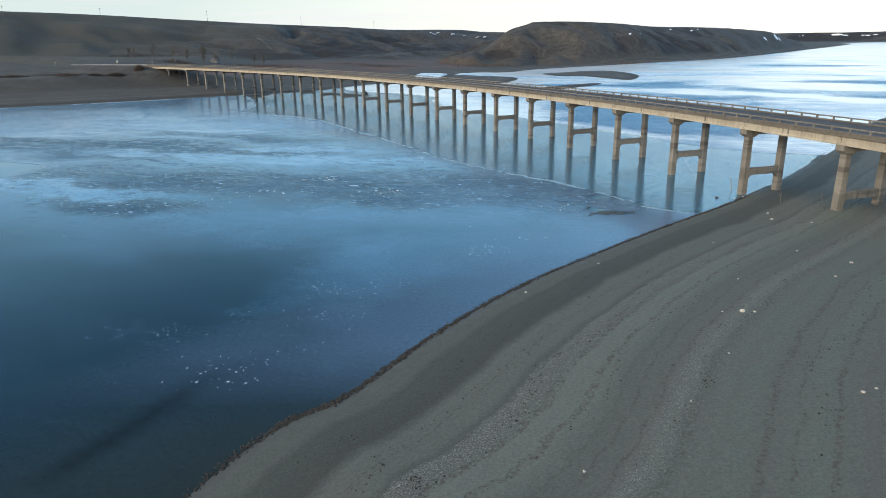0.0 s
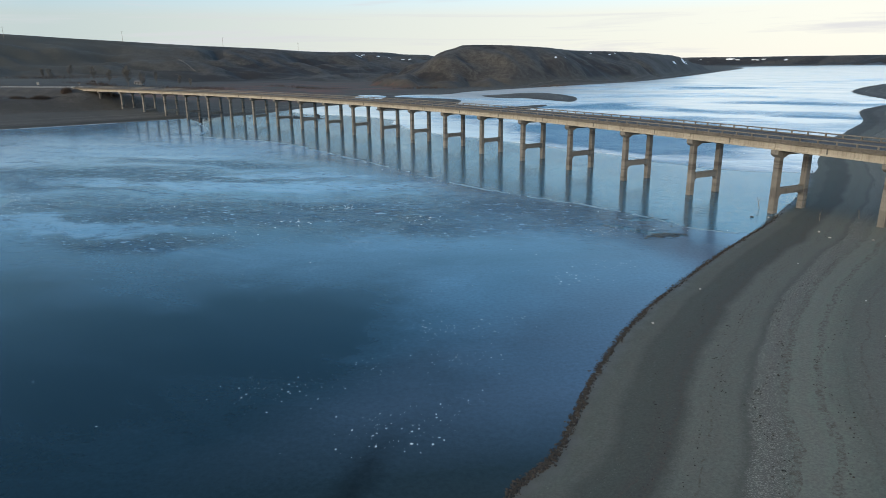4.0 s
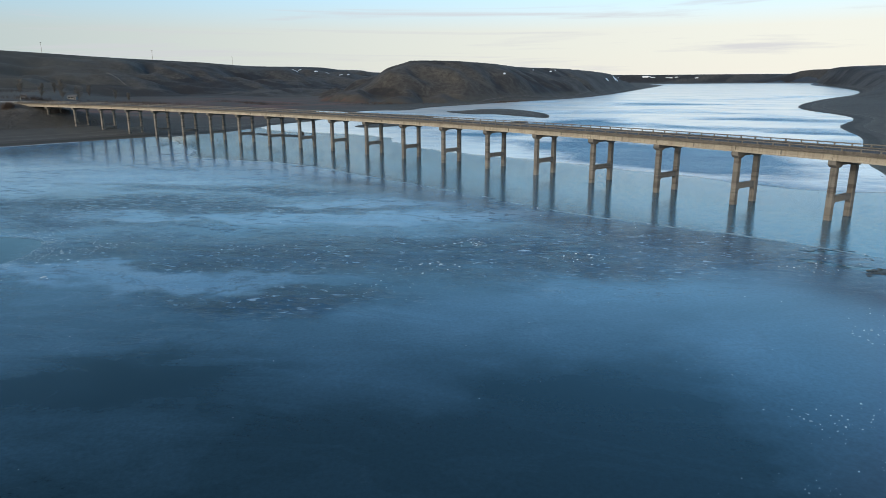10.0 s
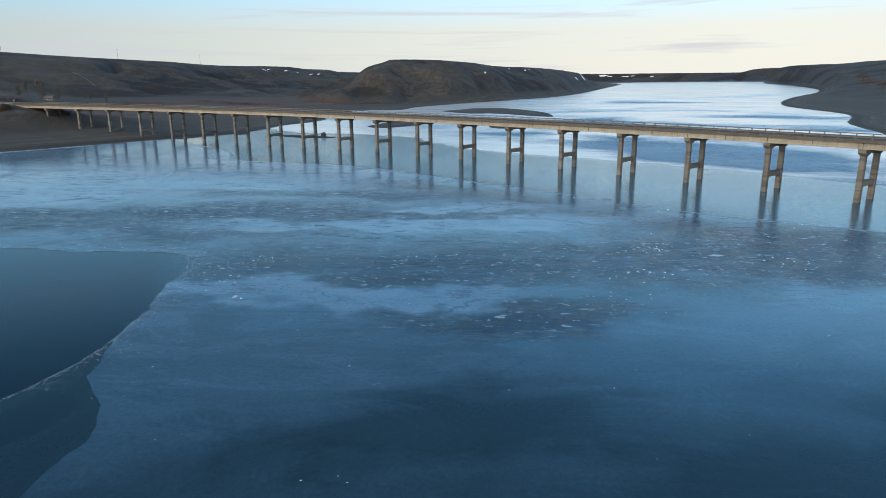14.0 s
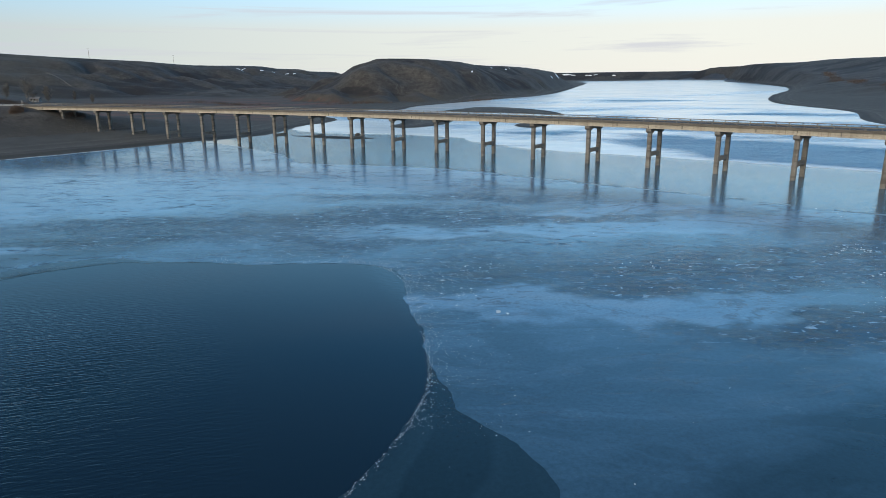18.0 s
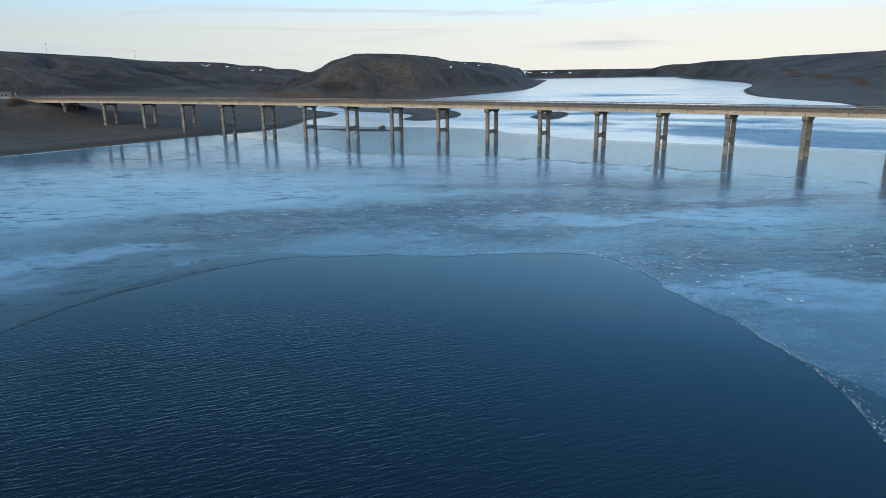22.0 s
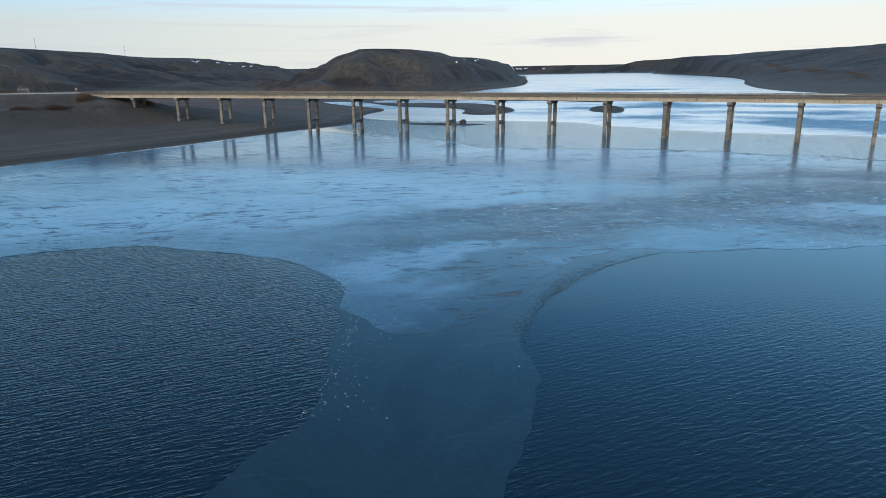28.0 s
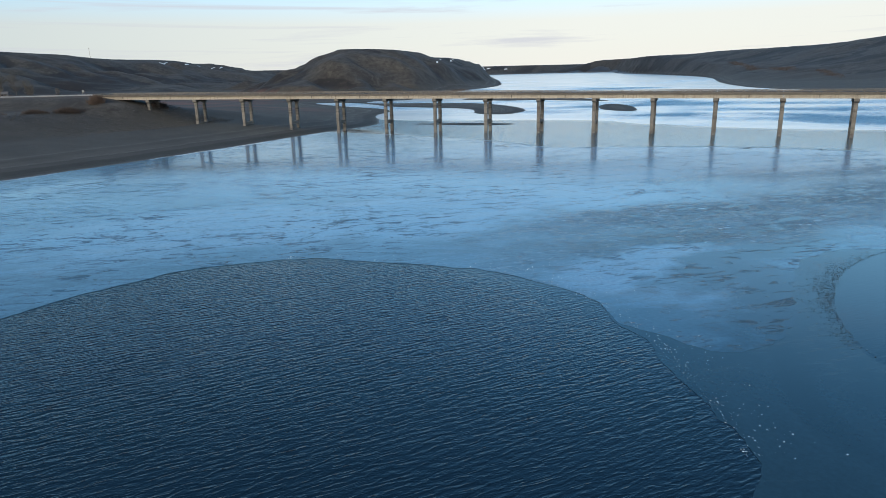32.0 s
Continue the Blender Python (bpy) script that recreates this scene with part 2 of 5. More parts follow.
def ground_material():
    """Grey mud with strandlines near the water, dun grass on flats and slopes."""
    m = Mat("mud_and_grass")
    shore, height = m.attribute("shore"), m.attribute("rise")
    wobble = m.math("MULTIPLY_ADD", m.noise(0.05, 5, 0.6), 3.2, shore)
    line = m.add("ShaderNodeTexNoise", Scale=0.25, Detail=6.0, Roughness=0.62)
    line.noise_dimensions = "1D"
    m.link(wobble, line.inputs["W"])
    fine, mid, broad = m.noise(5.0, 6, 0.7), m.noise(0.6, 6, 0.6), m.noise(0.03, 5, 0.6)
    mud = m.mix(m.steps(line.outputs["Fac"], (0.34, 0.0), (0.64, 1.0)), (0.112, 0.112, 0.098), (0.112, 0.132, 0.108))
    mud = m.mix(m.steps(mid, (0.40, 0.0), (0.80, 0.5)), mud, (0.12, 0.108, 0.092))
    where = m.add("ShaderNodeSeparateXYZ")
    m.link(m.pos, where.inputs["Vector"])
    silt = m.steps(m.math("DIVIDE", m.math("MULTIPLY_ADD", mid, 20.0, where.outputs["Y"]), 500.0), (0.36, 0.0), (0.52, 0.85))
    mud = m.mix(silt, mud, m.mix(m.steps(m.noise(0.09, 6, 0.65, 0.6), (0.35, 0.0), (0.65, 1.0)), (0.034, 0.030, 0.028), (0.062, 0.057, 0.051)))
    # old waterlines: paler silt, darker wet shelves, coarse gravel
    edge = m.math("MULTIPLY_ADD", m.noise(1.6, 5, 0.7), 0.8, wobble)
    band = m.steps(m.math("DIVIDE", edge, 40.0), (0.0, 0.54), (0.12, 0.60), (0.14, 0.38), (0.225, 0.33), (0.25, 0.76), (0.32, 0.72), (0.335, 0.50), (0.35, 0.66), (0.385, 0.64), (0.41, 0.96), (0.46, 0.88), (0.50, 0.66), (0.60, 0.78), (0.62, 0.60), (0.645, 0.74), (0.80, 0.74), (1.0, 0.66))
    mud = m.mix(0.95, mud, band, "MULTIPLY")
    # gravel and shell grit left at two of the old waterlines
    grit = m.steps(m.math("DIVIDE", edge, 40.0), (0.335, 0.0), (0.345, 1.0), (0.385, 0.7), (0.41, 0.0), (0.56, 0.0), (0.59, 0.7), (0.66, 0.0))
    speck = m.steps(m.noise(9.0, 4, 0.7), (0.50, 0.0), (0.68, 1.0))
    mud = m.mix(m.math("MULTIPLY", m.math("MULTIPLY", grit, speck), 0.85), mud, (0.30, 0.29, 0.265))
    # thin lines of dark twigs and brown litter
    thread = m.add("ShaderNodeTexNoise", Scale=0.85, Detail=3.0, Roughness=0.6)
    thread.noise_dimensions = "1D"
    m.link(m.math("MULTIPLY_ADD", m.noise(0.5, 4, 0.6), 1.1, wobble), thread.inputs["W"])
    twigs = m.math("MULTIPLY", m.steps(thread.outputs["Fac"], (0.58, 0.0), (0.64, 1.0)), m.steps(m.noise(3.2, 5, 0.75), (0.46, 0.0), (0.60, 1.0)))
    mud = m.mix(m.math("MULTIPLY", twigs, 0.85), mud, (0.055, 0.043, 0.034))
    crumb = m.steps(m.noise(7.0, 5, 0.8), (0.58, 0.0), (0.70, 0.6))
    mud = m.mix(m.math("MULTIPLY", crumb, m.steps(thread.outputs["Fac"], (0.40, 0.8), (0.50, 0.1))), mud, (0.24, 0.24, 0.215))
    mud = m.mix(0.42, mud, m.steps(fine, (0.25, 0.1), (0.75, 0.9)), "OVERLAY")
    wetness = m.steps(m.math("DIVIDE", m.math("MULTIPLY_ADD", mid, 3.0, shore), 9.0), (0.20, 1.0), (0.36, 0.0))
    mud = m.mix(m.math("MULTIPLY", wetness, 0.9), mud, (0.075, 0.066, 0.055))
    grass = m.mix(m.steps(broad, (0.35, 0.0), (0.65, 1.0)), (0.030, 0.029, 0.028), (0.054, 0.050, 0.044))
    grass = m.mix(m.steps(m.noise(0.012, 6, 0.65), (0.5, 0.0), (0.66, 0.8)), grass, (0.032, 0.031, 0.033))
    grass = m.mix(0.8, grass, m.steps(m.noise(0.16, 8, 0.80), (0.30, 0.05), (0.70, 0.95)), "OVERLAY")
    grass = m.mix(m.steps(m.math("MULTIPLY_ADD", m.noise(0.045, 8, 0.75), 1.1, m.attribute("brush")), (0.80, 0.0), (0.92, 0.95)), grass, (0.009, 0.009, 0.011))
    shrub = m.steps(m.math("MULTIPLY_ADD", m.noise(0.008, 4, 0.6), 0.5, m.noise(0.075, 8, 0.78)), (0.755, 0.0), (0.83, 0.85))
    grass = m.mix(shrub, grass, (0.020, 0.018, 0.018))
    pale = m.steps(m.noise(0.045, 7, 0.75, 0.5, m.stretch((0.5, 1.6, 1), -25)), (0.54, 0.0), (0.66, 0.55))
    grass = m.mix(pale, grass, (0.074, 0.069, 0.060))
    far = m.steps(m.math("DIVIDE", m.math("MULTIPLY_ADD", m.noise(0.02, 4), 6.0, height), 20.0), (0.40, 0.0), (0.62, 1.0))
    west = m.steps(m.math("DIVIDE", where.outputs["X"], -1000.0), (0.16, 0.0), (0.40, 0.7))
    grass = m.mix(west, grass, m.mix(broad, (0.036, 0.040, 0.036), (0.062, 0.062, 0.052)))
    c = m.mix(far, mud, grass)
    red = m.math("MULTIPLY", m.attribute("reeds"), m.steps(m.noise(0.03, 5, 0.65, vector=m.stretch((0.4, 1.6, 1), 10)), (0.44, 0.0), (0.56, 0.85)))
    c = m.mix(red, c, (0.115, 0.048, 0.038))
    m.bump_in = m.math("ADD", m.math("MULTIPLY", line.outputs["Fac"], 0.5), fine)
    return m.set(c, m.steps(wetness, (0.0, 0.92), (1.0, 0.55)), m.bump(m.bump_in, 0.5, 0.06))


M_GROUND = ground_material()


def water_material():
    """Dark clear water; rows of wind ripples with long crests on the open pools, a shiver on the channel."""
    m = Mat("open_water")

    def ridge(n, sharp):
        return m.math("MAXIMUM", m.math("SUBTRACT", 1.0, m.math("MULTIPLY", m.math("ABSOLUTE", m.math("SUBTRACT", n, 0.5)), sharp)), 0.0)

    train = m.add("ShaderNodeTexWave", Scale=0.52, Distortion=9.0, **{"Detail": 3.0, "Detail Scale": 2.2, "Detail Roughness": 0.6})
    train.bands_direction = "Y"
    m.link(m.stretch((0.45, 1.0, 1), -6), train.inputs["Vector"])
    rows = m.math("POWER", train.outputs["Fac"], 1.6)
    cross = ridge(m.noise(1.0, 2, 0.5, 0.4, m.stretch((0.55, 1.8, 1), -8)), 4.4)
    chop = m.noise(1.0, 3, 0.6, 0.5, m.stretch((1.3, 3.2, 1), -16))
    small = m.noise(1.0, 3, 0.6, 0.3, m.stretch((3.0, 7.0, 1), -8))
    ripple = m.math("MULTIPLY_ADD", rows, 0.22, m.math("MULTIPLY_ADD", cross, 0.36, m.math("MULTIPLY", chop, 0.36)))
    # wind reaches the western pool and the middle of the other one; the channel only shivers
    x = m.add("ShaderNodeSeparateXYZ")
    m.link(m.pos, x.inputs["Vector"])
    west = m.math("MULTIPLY", x.outputs["X"], -0.005)
    near = m.add("ShaderNodeVectorMath")
    near.operation = "DISTANCE"
    near.inputs[1].default_value = (-138, 112, 0)
    m.link(m.pos, near.inputs[0])
    gust = m.steps(m.math("MULTIPLY_ADD", m.noise(0.06, 3), 0.3, m.math("DIVIDE", near.outputs["Value"], 60.0)), (0.35, 0.17), (0.85, 0.0))
    wind = m.steps(west, (0.40, 0.12), (0.44, 0.012), (0.745, 0.02), (0.80, 0.21), (1.0, 0.24))
    wind = m.math("MAXIMUM", wind, gust)
    h = m.math("MULTIPLY", m.math("MULTIPLY_ADD", small, 0.14, ripple), wind)
    # the channel's tint has reflected sky brightness put in, the still pools are clear
    tint = m.mix(m.steps(west, (0.38, 1.0), (0.44, 0.0)), (0.004, 0.012, 0.022), (0.034, 0.112, 0.172))
    return m.set(tint, 0.03, m.bump(h, 1.0, 0.26), IOR=1.33)


M_WATER = water_material()


def ice_material(name, low, high, frost, broken=1.0, thin=(0.0, 0.0, 0.0)):
    """Lake ice: clear and dark in the south, pale tongues of smooth ice with reflected sky painted in, and belts of
    refrozen slush set with floes.
    """
    m = Mat(name)
    place = m.add("ShaderNodeSeparateXYZ")
    m.link(m.pos, place.inputs["Vector"])

    def line(ux, uy):
        n = m.add("ShaderNodeVectorMath")
        n.operation = "DOT_PRODUCT"
        n.inputs[1].default_value = (ux, uy, 0)
        m.link(m.pos, n.inputs[0])
        return n.outputs["Value"]

    wavy = m.bent(m.bent(m.pos, 0.03, 34), 0.16, 9, 6.0)

    def belts(*rows, soft=0.75):
        return m.belts(wavy, rows, soft)

    drift = m.noise(0.016, 5, 0.55, 0.8, m.stretch((0.7, 1.2, 1), -28))
    haze = m.noise(0.035, 5, 0.6, 1.2, m.stretch((0.6, 1.3, 1), -20))
    patch = m.noise(0.12, 8, 0.68, 0.9, m.stretch((0.5, 1.4, 1), -26))
    shard = m.noise(0.45, 7, 0.70, 1.0, m.stretch((0.6, 1.4, 1), -24))
    fine = m.noise(1.0, 6, 0.72, 0.5, m.stretch((0.6, 1.3, 1), -25))
    grain = m.noise(2.4, 5, 0.75)
    slushy = belts((-50, 127, -20, 34, 10), (-47, 105, -22, 13, 4), (-72, 170, -20, 42, 11), (-116, 173, -18, 30, 8), (-112, 184, -10, 32, 6), (-18, 119, -24, 38, 9), (12, 113, -30, 18, 7), (-88, 163, -24, 26, 8), (-62, 190, -24, 40, 5), soft=1.35)
    tongue = belts((-45, 150, -18, 46, 5.5), (-69, 120, -20, 27, 3.6), (-92, 238, -20, 70, 36), (-150, 214, -14, 55, 15), (-140, 168, -10, 12, 8), (-30, 160, -20, 22, 4))
    lobe = belts((2, 96, 25, 26, 13), (-2, 74, 45, 22, 9), (-20, 98, 0, 24, 8), (30, 92, 40, 22, 6), soft=1.1)
    clear = belts((-65, 87, -15, 15, 8), (-38, 67, -10, 22, 10), (-46, 56, -10, 24, 16), (-28, 44, 30, 22, 13), (-38, 26, 20, 40, 24), (-85, 60, -20, 40, 22), (-95, 178, -20, 12, 3), (-132, 177, -20, 16, 4), soft=1.7)
    # the broad tone
    tone = m.math("MULTIPLY_ADD", m.math("SUBTRACT", haze, 0.5), 0.6, m.math("MULTIPLY_ADD", m.math("SUBTRACT", drift, 0.5), 0.5, 0.28))
    tone = m.math("ADD", tone, m.steps(m.math("DIVIDE", place.outputs["Y"], 400.0), (0.16, 0.0), (0.30, 0.16), (0.38, 0.26), (0.62, 0.42)))
    tone = m.math("MULTIPLY_ADD", tongue, 0.34, m.math("MULTIPLY_ADD", lobe, 0.22, tone))
    tone = m.math("MULTIPLY_ADD", clear, -0.34, m.math("MULTIPLY_ADD", m.math("MULTIPLY", slushy, m.math("SUBTRACT", 1.0, tongue)), -0.30, tone))
    c = m.mix(m.steps(tone, (0.10, 0.0), (0.45, 0.36), (1.0, 1.0)), low, high)
    # smooth refrozen plates with crisp outlines, a little paler or darker than what they lie in
    north = m.steps(m.math("DIVIDE", m.math("MULTIPLY_ADD", haze, 50.0, place.outputs["Y"]), 400.0), (0.27, 0.10), (0.36, 1.0))
    film = m.steps(m.math("MULTIPLY_ADD", fine, 0.16, patch), (0.57, 0.0), (0.615, 1.0))
    c = m.mix(m.math("MULTIPLY", m.math("MULTIPLY", film, north), 0.22 * broken), c, high)
    film = m.steps(m.math("MULTIPLY_ADD", shard, 0.25, patch), (0.55, 1.0), (0.61, 0.0))
    c = m.mix(m.math("MULTIPLY", m.math("MULTIPLY", film, north), 0.20 * broken), c, tuple(v * 1.6 for v in low))
    # the white horizon's grazing reflection, painted into the smooth tongues
    c = m.mix(m.math("MULTIPLY", tongue, m.math("MULTIPLY", m.steps(patch, (0.40, 0.9), (0.58, 0.25)), 0.42)), c, (0.23, 0.34, 0.46))
    # belts of torn grey slush, set with pale floes
    zone = m.math("MULTIPLY", m.math("MULTIPLY", m.math("MULTIPLY", slushy, m.steps(haze, (0.32, 0.45), (0.50, 1.0))), m.math("SUBTRACT", 1.0, m.math("MULTIPLY", tongue, 0.8))), broken)
    torn_up = m.steps(m.math("MULTIPLY_ADD", fine, 0.30, m.math("MULTIPLY_ADD", patch, 0.45, shard)), (0.80, 0.12), (0.90, 1.0))
    band = m.math("MULTIPLY", zone, torn_up)
    c = m.mix(m.math("MULTIPLY", band, 0.85), c, (0.011, 0.044, 0.092))
    floe = m.math("MULTIPLY", m.steps(m.math("MULTIPLY_ADD", fine, 0.32, m.math("MULTIPLY", shard, -1.0)), (-0.305, 0.0), (-0.25, 1.0)), m.math("MULTIPLY_ADD", zone, 0.9, 0.06 * broken))
    c = m.mix(m.math("MULTIPLY", floe, 0.62), c, frost)
    crumb = m.math("MULTIPLY", m.steps(m.noise(0.8, 5, 0.7, 0.8, m.stretch((0.6, 1.5, 1), -24)), (0.60, 0.0), (0.65, 1.0)), zone)
    c = m.mix(m.math("MULTIPLY", crumb, 0.8), c, tuple(v * 1.3 for v in frost))
    # short dark melt dashes on the pale ice
    dash = m.noise(0.55, 7, 0.70, 1.2, m.stretch((0.5, 1.5, 1), -22))
    dash = m.steps(m.math("MULTIPLY_ADD", patch, 0.35, dash), (0.735, 0.0), (0.775, 1.0))
    far_zone = m.steps(m.math("DIVIDE", m.math("MULTIPLY_ADD", haze, 60.0, place.outputs["Y"]), 400.0), (0.28, 0.05), (0.42, 1.0))
    dash = m.math("MULTIPLY", dash, m.math("MULTIPLY", m.math("MAXIMUM", far_zone, zone), broken))
    dash = m.math("MULTIPLY", dash, m.steps(m.noise(0.05, 4, 0.6), (0.40, 0.2), (0.56, 1.0)))
    c = m.mix(m.math("MULTIPLY", dash, 0.85), c, (0.012, 0.046, 0.092))
    # long fine cracks, some healed white
    cells = m.math("MULTIPLY_ADD", fine, 0.012, m.voronoi(0.024, "DISTANCE_TO_EDGE", m.bent(m.pos, 0.09, 16, 5.0)))
    crack = m.math("MULTIPLY", m.steps(cells, (0.008, 1.0), (0.014, 0.0)), m.math("MULTIPLY", m.steps(haze, (0.46, 0.0), (0.60, 0.6)), m.math("MULTIPLY", north, broken)))
    c = m.mix(crack, c, tuple(v * 1.2 for v in low))
    veins = m.math("MULTIPLY_ADD", fine, 0.02, m.voronoi(0.07, "DISTANCE_TO_EDGE", m.bent(m.pos, 0.2, 9, 5.0)))
    vein = m.math("MULTIPLY", m.steps(veins, (0.012, 1.0), (0.022, 0.0)), m.math("MULTIPLY", m.steps(patch, (0.50, 0.0), (0.66, 0.30)), m.math("MULTIPLY", north, broken)))
    c = m.mix(vein, c, frost)
    # clear ice shows the brown bottom near the south shore
    hem = m.steps(m.math("DIVIDE", m.math("MULTIPLY_ADD", haze, 14.0, line(-0.735, 0.678)), 60.0), (0.62, 0.9), (1.0, 0.0))
    south = m.steps(m.math("DIVIDE", place.outputs["Y"], 100.0), (0.38, 1.0), (0.50, 0.0))
    c = m.mix(m.math("MULTIPLY", hem, south), c, (0.022, 0.027, 0.021))
    c = m.mix(m.math("MULTIPLY", hem, m.math("SUBTRACT", 0.75, south)), c, (0.105, 0.155, 0.235))
    # rough black streak off the beach, frozen ripples
    torn = m.math("ABSOLUTE", m.math("SUBTRACT", m.math("MULTIPLY_ADD", patch, 2.4, line(0.91, -0.414)), -32.6))
    torn = m.steps(m.math("DIVIDE", m.math("MULTIPLY_ADD", fine, 1.6, torn), 10.0), (0.08, 1.0), (0.26, 0.0))
    torn = m.math("MULTIPLY", m.math("MULTIPLY", torn, belts((-19.5, 38, 66, 8, 7))), broken)
    c = m.mix(m.math("MULTIPLY", torn, 0.55), c, (0.004, 0.006, 0.007))
    if thin != (0.0, 0.0, 0.0):
        # the edge towards the new ice is thin and dark
        young = belts((-141, 156, 35, 16, 5), (-128, 163, -5, 18, 3), soft=1.2)
        c = m.mix(m.math("MULTIPLY", young, 0.9), c, thin)
    else:
        # milky swirls frozen into the new ice
        swirl = m.noise(0.05, 3, 0.45, 1.6)
        c = m.mix(m.steps(swirl, (0.47, 0.0), (0.52, 0.6), (0.66, 0.1)), c, high)
    c = m.mix(0.4, c, m.steps(grain, (0.25, 0.2), (0.75, 0.8)), "OVERLAY")
    scuffed = m.math("MAXIMUM", m.math("MAXIMUM", band, dash), torn)
    rough = m.mix(scuffed, m.steps(drift, (0.35, 0.10), (0.65, 0.20)), 0.24)
    rough = m.mix(floe, rough, 0.28)
    relief = m.math("MULTIPLY", m.math("MULTIPLY_ADD", floe, 0.6, m.math("ADD", fine, shard)), m.math("MULTIPLY_ADD", scuffed, 0.9, 0.06))
    return m.set(c, rough, m.bump(relief, 0.30, 0.07), IOR=1.34, Specular_IOR_Level=m.mix(m.math("MAXIMUM", scuffed, m.math("MULTIPLY", zone, 0.7)), 0.5, 0.22))


M_ICE = ice_material("lake_ice", (0.010, 0.026, 0.038), (0.090, 0.212, 0.345), (0.26, 0.38, 0.50), 1.0, (0.010, 0.027, 0.045))

def far_ice_material():
    """Wet white ice with wind-ruffled melt pools, more of them near the bridge."""
    m = Mat("far_ice")
    broad = m.noise(0.0065, 4, 0.55, 1.0, m.stretch((0.8, 1.2, 1), -38))
    streak = m.noise(0.02, 6, 0.62, 0.6, m.stretch((0.7, 1.3, 1), -36))
    fine = m.noise(0.15, 6, 0.66, 0.5, m.stretch((0.45, 1.6, 1), -32))
    out = m.add("ShaderNodeVectorMath")
    out.operation = "DOT_PRODUCT"
    out.inputs[1].default_value = (0.6, 0.8, 0)
    m.link(m.pos, out.inputs[0])
    away = m.steps(m.math("DIVIDE", out.outputs["Value"], 2000.0), (0.10, 0.0), (0.28, 0.06), (0.8, 0.15))
    field = m.math("SUBTRACT", m.math("MULTIPLY_ADD", streak, 0.55, m.math("MULTIPLY_ADD", fine, 0.18, m.math("ADD", broad, 0.06))), away)
    # the large melt ponds lie just beyond the channel
    ponds = m.belts(m.bent(m.pos, 0.02, 40), ((75, 235, -62, 60, 22), (125, 295, -40, 46, 16), (185, 300, -50, 60, 20), (95, 385, -25, 60, 12), (68, 200, -60, 40, 14), (255, 365, -45, 70, 18), (380, 600, -40, 110, 26), (60, 300, -50, 40, 12)), 1.0)
    field = m.math("MULTIPLY_ADD", ponds, 0.20, m.math("SUBTRACT", field, 0.10))
    melt = m.steps(field, (0.80, 0.0), (0.92, 0.55), (1.02, 1.0))
    # the ponds' blue has the ripples' reflection of higher sky put into it
    c = m.mix(melt, (0.72, 0.78, 0.82), (0.025, 0.120, 0.240))
    c = m.mix(m.steps(m.math("MULTIPLY_ADD", fine, 0.5, streak), (0.68, 0.0), (0.88, 0.35)), c, (0.22, 0.40, 0.54))
    wave = m.math("MULTIPLY", m.noise(0.8, 3, 0.6, 0.3, m.stretch((0.6, 1.2, 1), -20)), melt)
    return m.set(c, m.steps(melt, (0.0, 0.16), (1.0, 0.32)), m.bump(wave, 1.0, 0.9), IOR=1.33)


M_FAR_ICE = far_ice_material()
M_THIN_ICE = ice_material("thin_ice", (0.006, 0.018, 0.027), (0.016, 0.040, 0.058), (0.09, 0.15, 0.20), 0.12)


def plain_material(name, low, high, rough=0.85, scale=3.0, metal=0.0):
    m = Mat(name)
    fine = m.noise(scale, 5, 0.65)
    c = m.mix(m.steps(fine, (0.3, 0.0), (0.7, 1.0)), low, high)
    c = m.mix(m.math("MULTIPLY", m.random(), 0.35), c, tuple(v * 0.6 for v in low))
    return m.set(c, rough, m.bump(fine, 0.3, 0.02), Metallic=metal)


def island_material(name, low, high, rough=0.85):
    """For many joined pieces: each has its own tone."""
    m = Mat(name)
    c = m.mix(m.add("ShaderNodeNewGeometry").outputs["Random Per Island"], low, high)
    fine = m.noise(6.0, 5, 0.65)
    c = m.mix(0.4, c, m.steps(fine, (0.25, 0.1), (0.75, 0.9)), "OVERLAY")
    return m.set(c, rough, m.bump(fine, 0.3, 0.02))


M_ROCK = island_material("riprap_rock", (0.028, 0.028, 0.028), (0.085, 0.083, 0.078))
M_STONE = plain_material("pale_stone", (0.30, 0.285, 0.26), (0.50, 0.48, 0.44))
M_DEBRIS = island_material("strandline_debris", (0.008, 0.007, 0.006), (0.040, 0.032, 0.025), 0.95)
M_FRAGMENT = island_material("white_ice", (0.28, 0.36, 0.42), (0.62, 0.68, 0.72), 0.45)
M_BUSH = island_material("bare_brush", (0.030, 0.024, 0.022), (0.085, 0.062, 0.052), 0.95)
M_WILLOW = island_material("willow_brush", (0.05, 0.035, 0.030), (0.115, 0.080, 0.060), 0.95)
M_BARK = plain_material("grey_bark", (0.07, 0.064, 0.058), (0.13, 0.12, 0.107))
M_WOOD = plain_material("weathered_wood", (0.13, 0.11, 0.09), (0.24, 0.21, 0.18))
M_STEEL = plain_material("galvanised_steel", (0.32, 0.33, 0.34), (0.46, 0.47, 0.48), 0.45, 2.0, 0.6)
M_SNOW = plain_material("old_snow", (0.68, 0.72, 0.76), (0.84, 0.86, 0.88), 0.7, 0.4)
M_SIDING = plain_material("pale_siding", (0.15, 0.15, 0.15), (0.22, 0.22, 0.22), 0.7, 1.0)
M_ROOF = plain_material("dark_roof", (0.08, 0.08, 0.085), (0.13, 0.125, 0.125), 0.8, 2.0)
M_GLASS = plain_material("dark_pane", (0.015, 0.018, 0.022), (0.03, 0.034, 0.04), 0.1, 1.0)
